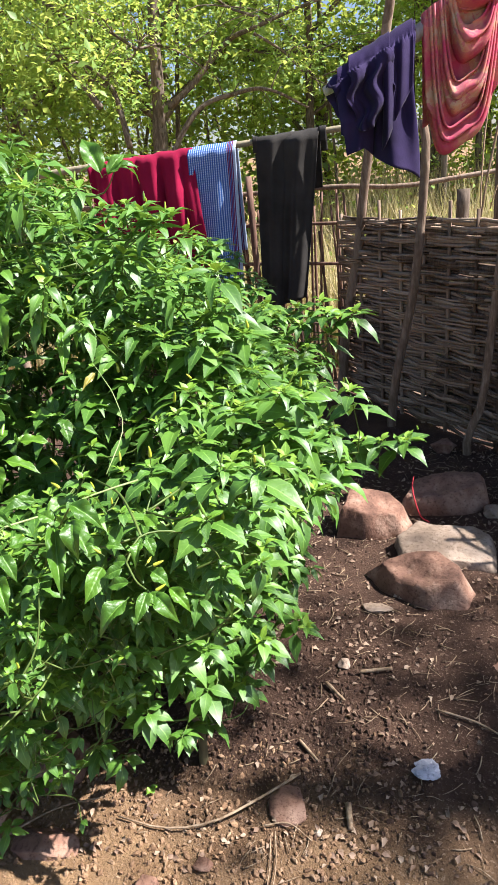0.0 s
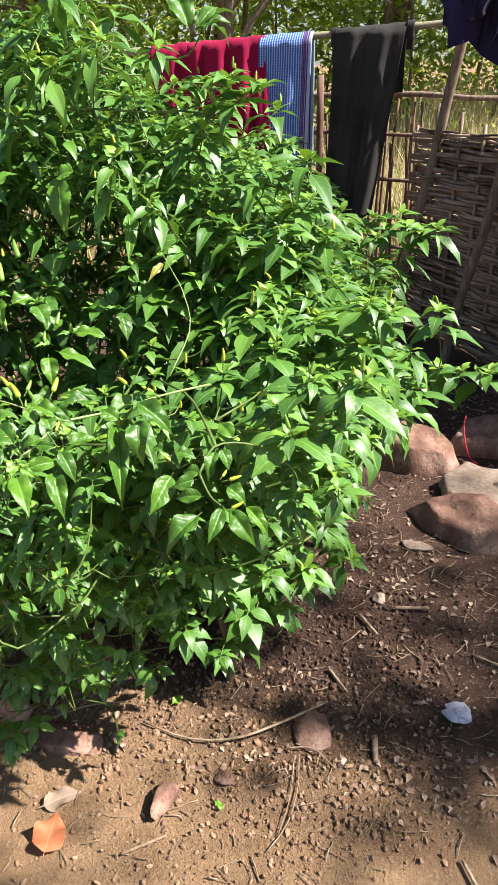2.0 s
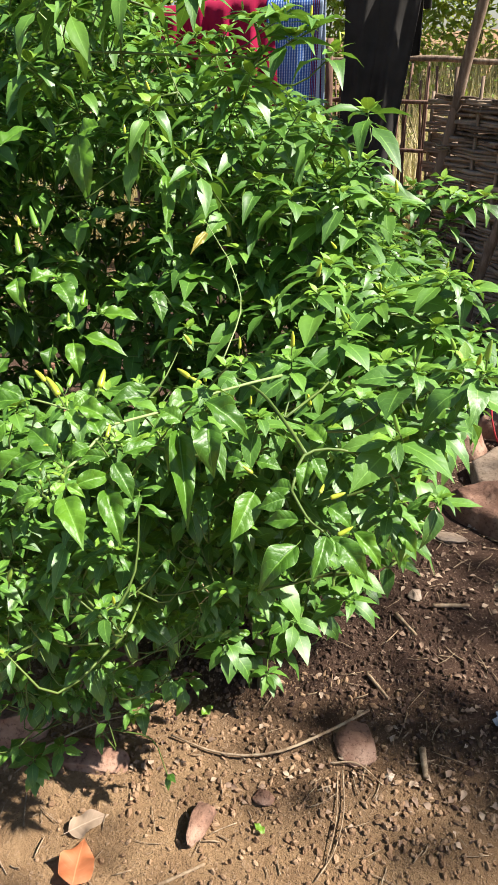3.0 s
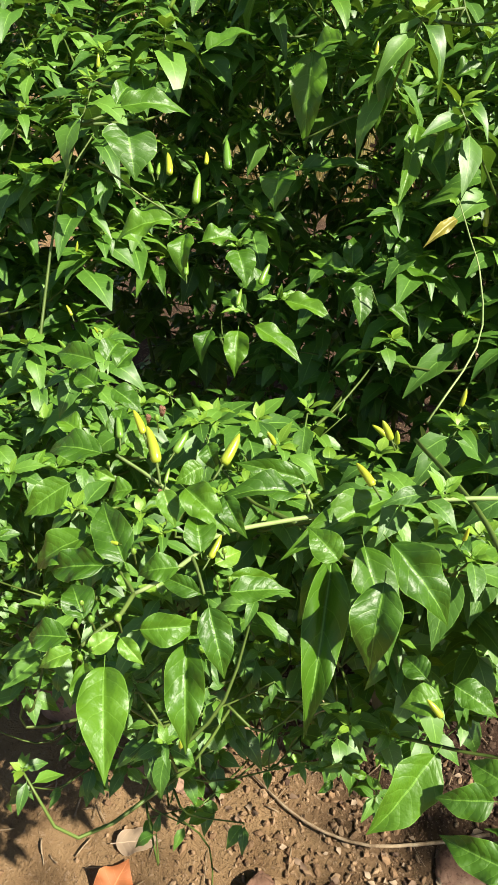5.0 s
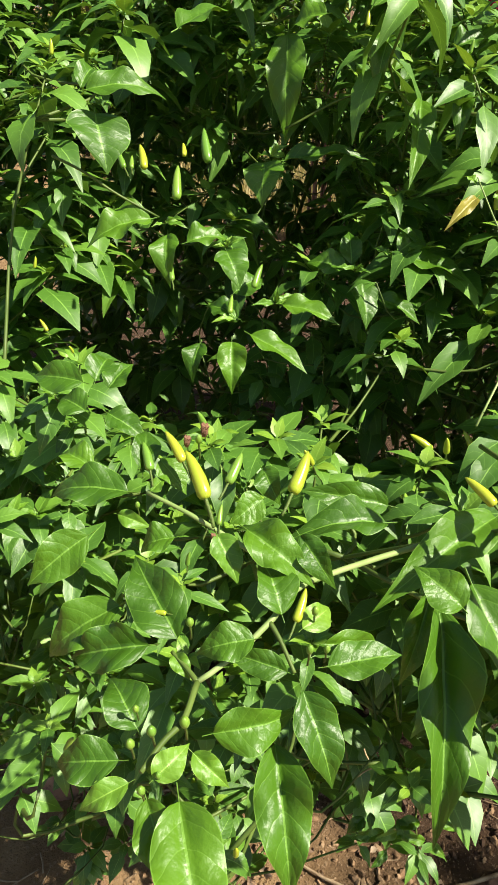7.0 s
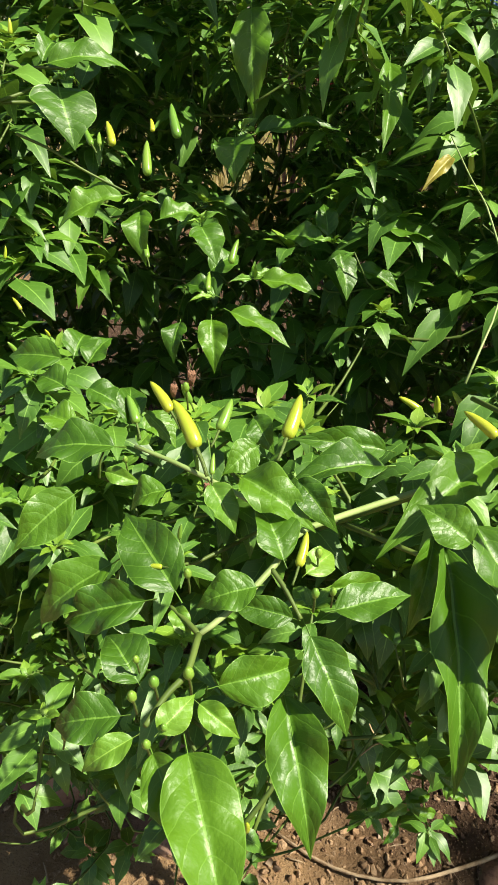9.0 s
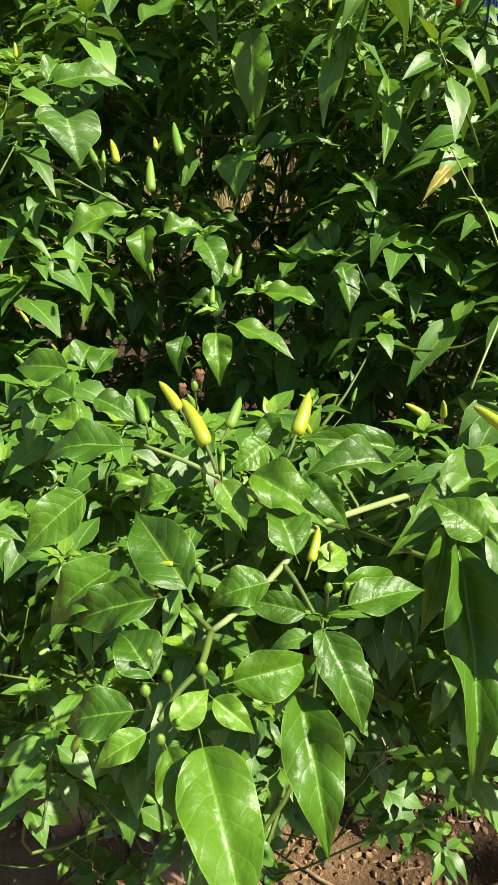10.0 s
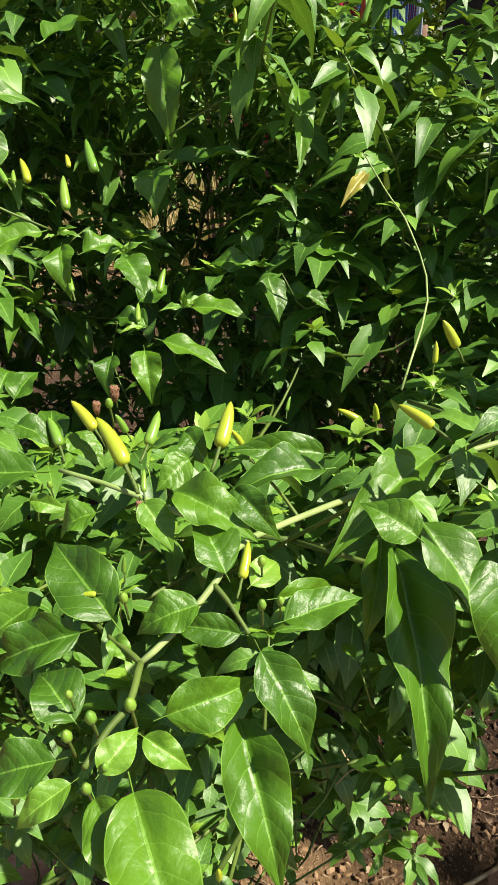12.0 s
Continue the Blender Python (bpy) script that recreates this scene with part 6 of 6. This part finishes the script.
big_leaf(front, (0.204, 1.010, 1.091), (0.205, 0.972, 1.075), 0.016)
big_leaf(front, (0.206, 1.021, 1.087), (0.221, 1.003, 1.070), 0.018)
big_leaf(front, (0.095, 1.040, 1.126), (0.151, 1.029, 1.097), 0.030)
big_leaf(front, (0.103, 1.032, 1.110), (0.122, 0.988, 1.071), 0.030)
big_leaf(front, (0.079, 1.029, 1.102), (0.054, 1.031, 1.119), 0.021)
big_leaf(front, (0.146, 0.998, 1.088), (0.128, 1.006, 1.090), 0.016)
big_leaf(front, (0.154, 1.009, 1.082), (0.182, 1.006, 1.080), 0.018)
big_leaf(front, (0.155, 0.998, 1.083), (0.141, 0.980, 1.084), 0.018)
big_leaf(front, (0.216, 1.039, 1.088), (0.191, 1.064, 1.102), 0.019)
big_leaf(front, (0.303, 1.064, 1.017), (0.277, 1.078, 1.032), 0.025)
big_leaf(front, (0.281, 1.083, 1.059), (0.250, 1.100, 1.062), 0.024)
big_leaf(front, (0.292, 1.092, 1.047), (0.264, 1.068, 1.048), 0.021)
big_leaf(front, (0.285, 1.090, 0.970), (0.298, 1.049, 0.941), 0.018)
big_leaf(front, (0.287, 1.091, 0.970), (0.315, 1.064, 0.953), 0.021)
big_leaf(front, (0.280, 1.088, 0.970), (0.264, 1.059, 0.957), 0.018)
part("branch", tube_mesh("branch", [(0.196, 0.974, 1.079), (0.200, 1.020, 1.089), (0.235, 1.052, 1.077), (0.275, 1.062, 1.050), (0.289, 1.070, 1.014)], 0.0015, 0.0010, green_stem, 8, 14, 0.08), front.thing)
part("branch", tube_mesh("branch", [(0.200, 1.020, 1.089), (0.168, 1.072, 1.092), (0.125, 1.131, 1.094), (0.050, 1.214, 1.073)], 0.0019, 0.0017, green_stem, 8, 14, 0.08), front.thing)
part("twig", tube_mesh("twig", [(0.196, 0.974, 1.079), (0.214, 0.954, 1.067), (0.229, 0.945, 1.062)], 0.0014, 0.0010, green_stem, 8, 14, 0.08), front.thing)
front.pod((0.230, 0.973, 1.077), (0.877, 0.454, 0.158), 0.0140, 2)
front.pod((0.241, 0.943, 1.062), (0.813, 0.509, 0.283), 0.0148, 0)
front.pod((0.220, 0.981, 1.075), (0.109, 0.994, 0.032), 0.0122, 0)
front.pod((0.158, 0.987, 1.083), (-0.780, 0.088, 0.620), 0.0109, 2)
front.pod((0.076, 1.063, 1.135), (-0.806, 0.508, 0.304), 0.0178, 0)
front.pod((0.287, 1.089, 1.065), (0.009, 0.882, 0.472), 0.0197, 2)

# young leaves at the points of the middle shoots
big_leaf(front, (-0.253, 1.486, 1.188), (-0.252, 1.510, 1.202), 0.008, "young")
big_leaf(front, (-0.253, 1.486, 1.188), (-0.239, 1.513, 1.186), 0.008, "young")
big_leaf(front, (-0.253, 1.486, 1.188), (-0.280, 1.495, 1.186), 0.007, "young")
big_leaf(front, (-0.253, 1.486, 1.188), (-0.236, 1.485, 1.205), 0.009, "young")
big_leaf(front, (-0.253, 1.486, 1.188), (-0.257, 1.494, 1.200), 0.006, "young")
big_leaf(front, (-0.140, 1.475, 1.086), (-0.135, 1.470, 1.098), 0.005, "young")
big_leaf(front, (-0.140, 1.475, 1.086), (-0.163, 1.485, 1.098), 0.009, "young")
big_leaf(front, (-0.140, 1.475, 1.086), (-0.157, 1.456, 1.097), 0.008, "young")
big_leaf(front, (-0.140, 1.475, 1.086), (-0.130, 1.464, 1.101), 0.005, "young")
big_leaf(front, (-0.140, 1.475, 1.086), (-0.123, 1.472, 1.092), 0.006, "young")
big_leaf(front, (-0.111, 1.498, 1.101), (-0.085, 1.499, 1.099), 0.009, "young")
big_leaf(front, (-0.111, 1.498, 1.101), (-0.093, 1.513, 1.097), 0.007, "young")
big_leaf(front, (-0.111, 1.498, 1.101), (-0.136, 1.502, 1.110), 0.009, "young")
big_leaf(front, (-0.111, 1.498, 1.101), (-0.085, 1.500, 1.100), 0.009, "young")
big_leaf(front, (-0.111, 1.498, 1.101), (-0.115, 1.487, 1.114), 0.005, "young")
big_leaf(front, (-0.227, 1.371, 1.049), (-0.244, 1.368, 1.049), 0.006, "young")
big_leaf(front, (-0.227, 1.371, 1.049), (-0.243, 1.356, 1.049), 0.008, "young")
big_leaf(front, (-0.227, 1.371, 1.049), (-0.242, 1.372, 1.063), 0.008, "young")
big_leaf(front, (-0.227, 1.371, 1.049), (-0.243, 1.380, 1.057), 0.007, "young")
big_leaf(front, (-0.227, 1.371, 1.049), (-0.241, 1.345, 1.057), 0.009, "young")
big_leaf(front, (-0.289, 1.338, 1.144), (-0.264, 1.334, 1.156), 0.008, "young")
big_leaf(front, (-0.289, 1.338, 1.144), (-0.279, 1.350, 1.148), 0.006, "young")
big_leaf(front, (-0.289, 1.338, 1.144), (-0.292, 1.322, 1.146), 0.004, "young")
big_leaf(front, (-0.289, 1.338, 1.144), (-0.282, 1.353, 1.141), 0.005, "young")
big_leaf(front, (-0.289, 1.338, 1.144), (-0.264, 1.343, 1.145), 0.008, "young")
big_leaf(front, (-0.341, 1.325, 1.242), (-0.359, 1.337, 1.252), 0.006, "young")
big_leaf(front, (-0.341, 1.325, 1.242), (-0.369, 1.329, 1.245), 0.007, "young")
big_leaf(front, (-0.341, 1.325, 1.242), (-0.345, 1.347, 1.243), 0.004, "young")
big_leaf(front, (-0.341, 1.325, 1.242), (-0.359, 1.324, 1.244), 0.005, "young")
big_leaf(front, (-0.341, 1.325, 1.242), (-0.340, 1.347, 1.242), 0.005, "young")
big_leaf(front, (-0.246, 1.381, 1.118), (-0.241, 1.382, 1.131), 0.006, "young")
big_leaf(front, (-0.246, 1.381, 1.118), (-0.250, 1.366, 1.126), 0.005, "young")
big_leaf(front, (-0.246, 1.381, 1.118), (-0.227, 1.383, 1.134), 0.009, "young")
big_leaf(front, (-0.246, 1.381, 1.118), (-0.269, 1.372, 1.119), 0.009, "young")
big_leaf(front, (-0.246, 1.381, 1.118), (-0.254, 1.388, 1.128), 0.005, "young")
big_leaf(front, (-0.199, 1.405, 1.061), (-0.183, 1.412, 1.066), 0.007, "young")
big_leaf(front, (-0.199, 1.405, 1.061), (-0.214, 1.379, 1.068), 0.009, "young")
big_leaf(front, (-0.199, 1.405, 1.061), (-0.196, 1.401, 1.082), 0.008, "young")
big_leaf(front, (-0.199, 1.405, 1.061), (-0.186, 1.424, 1.071), 0.009, "young")
big_leaf(front, (-0.199, 1.405, 1.061), (-0.188, 1.411, 1.066), 0.005, "young")

# a bare forked twig and its small leaves low down
part("twig", tube_mesh("twig", [(0.000, 1.239, 0.770), (0.017, 1.221, 0.749), (0.031, 1.204, 0.732), (0.044, 1.199, 0.714), (0.060, 1.194, 0.714), (0.076, 1.194, 0.703)], 0.0015, 0.0010, green_stem, 8, 14, 0.08), front.thing)
part("twig", tube_mesh("twig", [(0.044, 1.199, 0.714), (0.028, 1.188, 0.719), (0.017, 1.173, 0.714)], 0.0011, 0.0007, dry_stem, 8, 14, 0.08), front.thing)
part("twig", tube_mesh("twig", [(0.033, 1.190, 0.718), (0.023, 1.188, 0.733), (0.018, 1.190, 0.740)], 0.0008, 0.0006, dry_stem, 8, 14, 0.08), front.thing)
big_leaf(front, (0.096, 1.181, 0.667), (0.114, 1.175, 0.665), 0.009, "young")
big_leaf(front, (0.107, 1.200, 0.689), (0.087, 1.190, 0.708), 0.010)
big_leaf(front, (0.039, 1.168, 0.689), (0.045, 1.153, 0.682), 0.009)
big_leaf(front, (0.061, 1.176, 0.686), (0.082, 1.164, 0.672), 0.015)
big_leaf(front, (0.095, 1.197, 0.694), (0.099, 1.181, 0.686), 0.009, "young")
big_leaf(front, (0.084, 1.186, 0.684), (0.061, 1.163, 0.685), 0.014)
big_leaf(front, (0.051, 1.163, 0.672), (0.032, 1.142, 0.674), 0.012)
big_leaf(front, (0.048, 1.186, 0.711), (0.067, 1.176, 0.701), 0.012)
big_leaf(front, (0.068, 1.172, 0.674), (0.049, 1.151, 0.676), 0.011, "young")
big_leaf(front, (0.063, 1.160, 0.658), (0.054, 1.138, 0.651), 0.011)
big_leaf(front, (0.094, 1.193, 0.688), (0.117, 1.190, 0.686), 0.012)
big_leaf(front, (0.036, 1.164, 0.685), (0.026, 1.140, 0.676), 0.013)
big_leaf(front, (0.057, 1.167, 0.674), (0.038, 1.143, 0.672), 0.012, "young")
big_leaf(front, (0.052, 1.161, 0.669), (0.029, 1.144, 0.680), 0.012)
big_leaf(front, (0.116, 1.207, 0.693), (0.119, 1.189, 0.683), 0.011)
big_leaf(front, (0.093, 1.179, 0.666), (0.071, 1.166, 0.683), 0.011)

# sprigs that rise over the bushes
big_leaf(front, (0.006, 1.554, 1.515), (-0.034, 1.588, 1.601), 0.043)
big_leaf(front, (0.008, 1.557, 1.519), (0.071, 1.583, 1.539), 0.030)
big_leaf(front, (0.012, 1.556, 1.514), (0.045, 1.591, 1.568), 0.023)
for p in plants:
    p.finish((0.15, 0.9, 1.15))
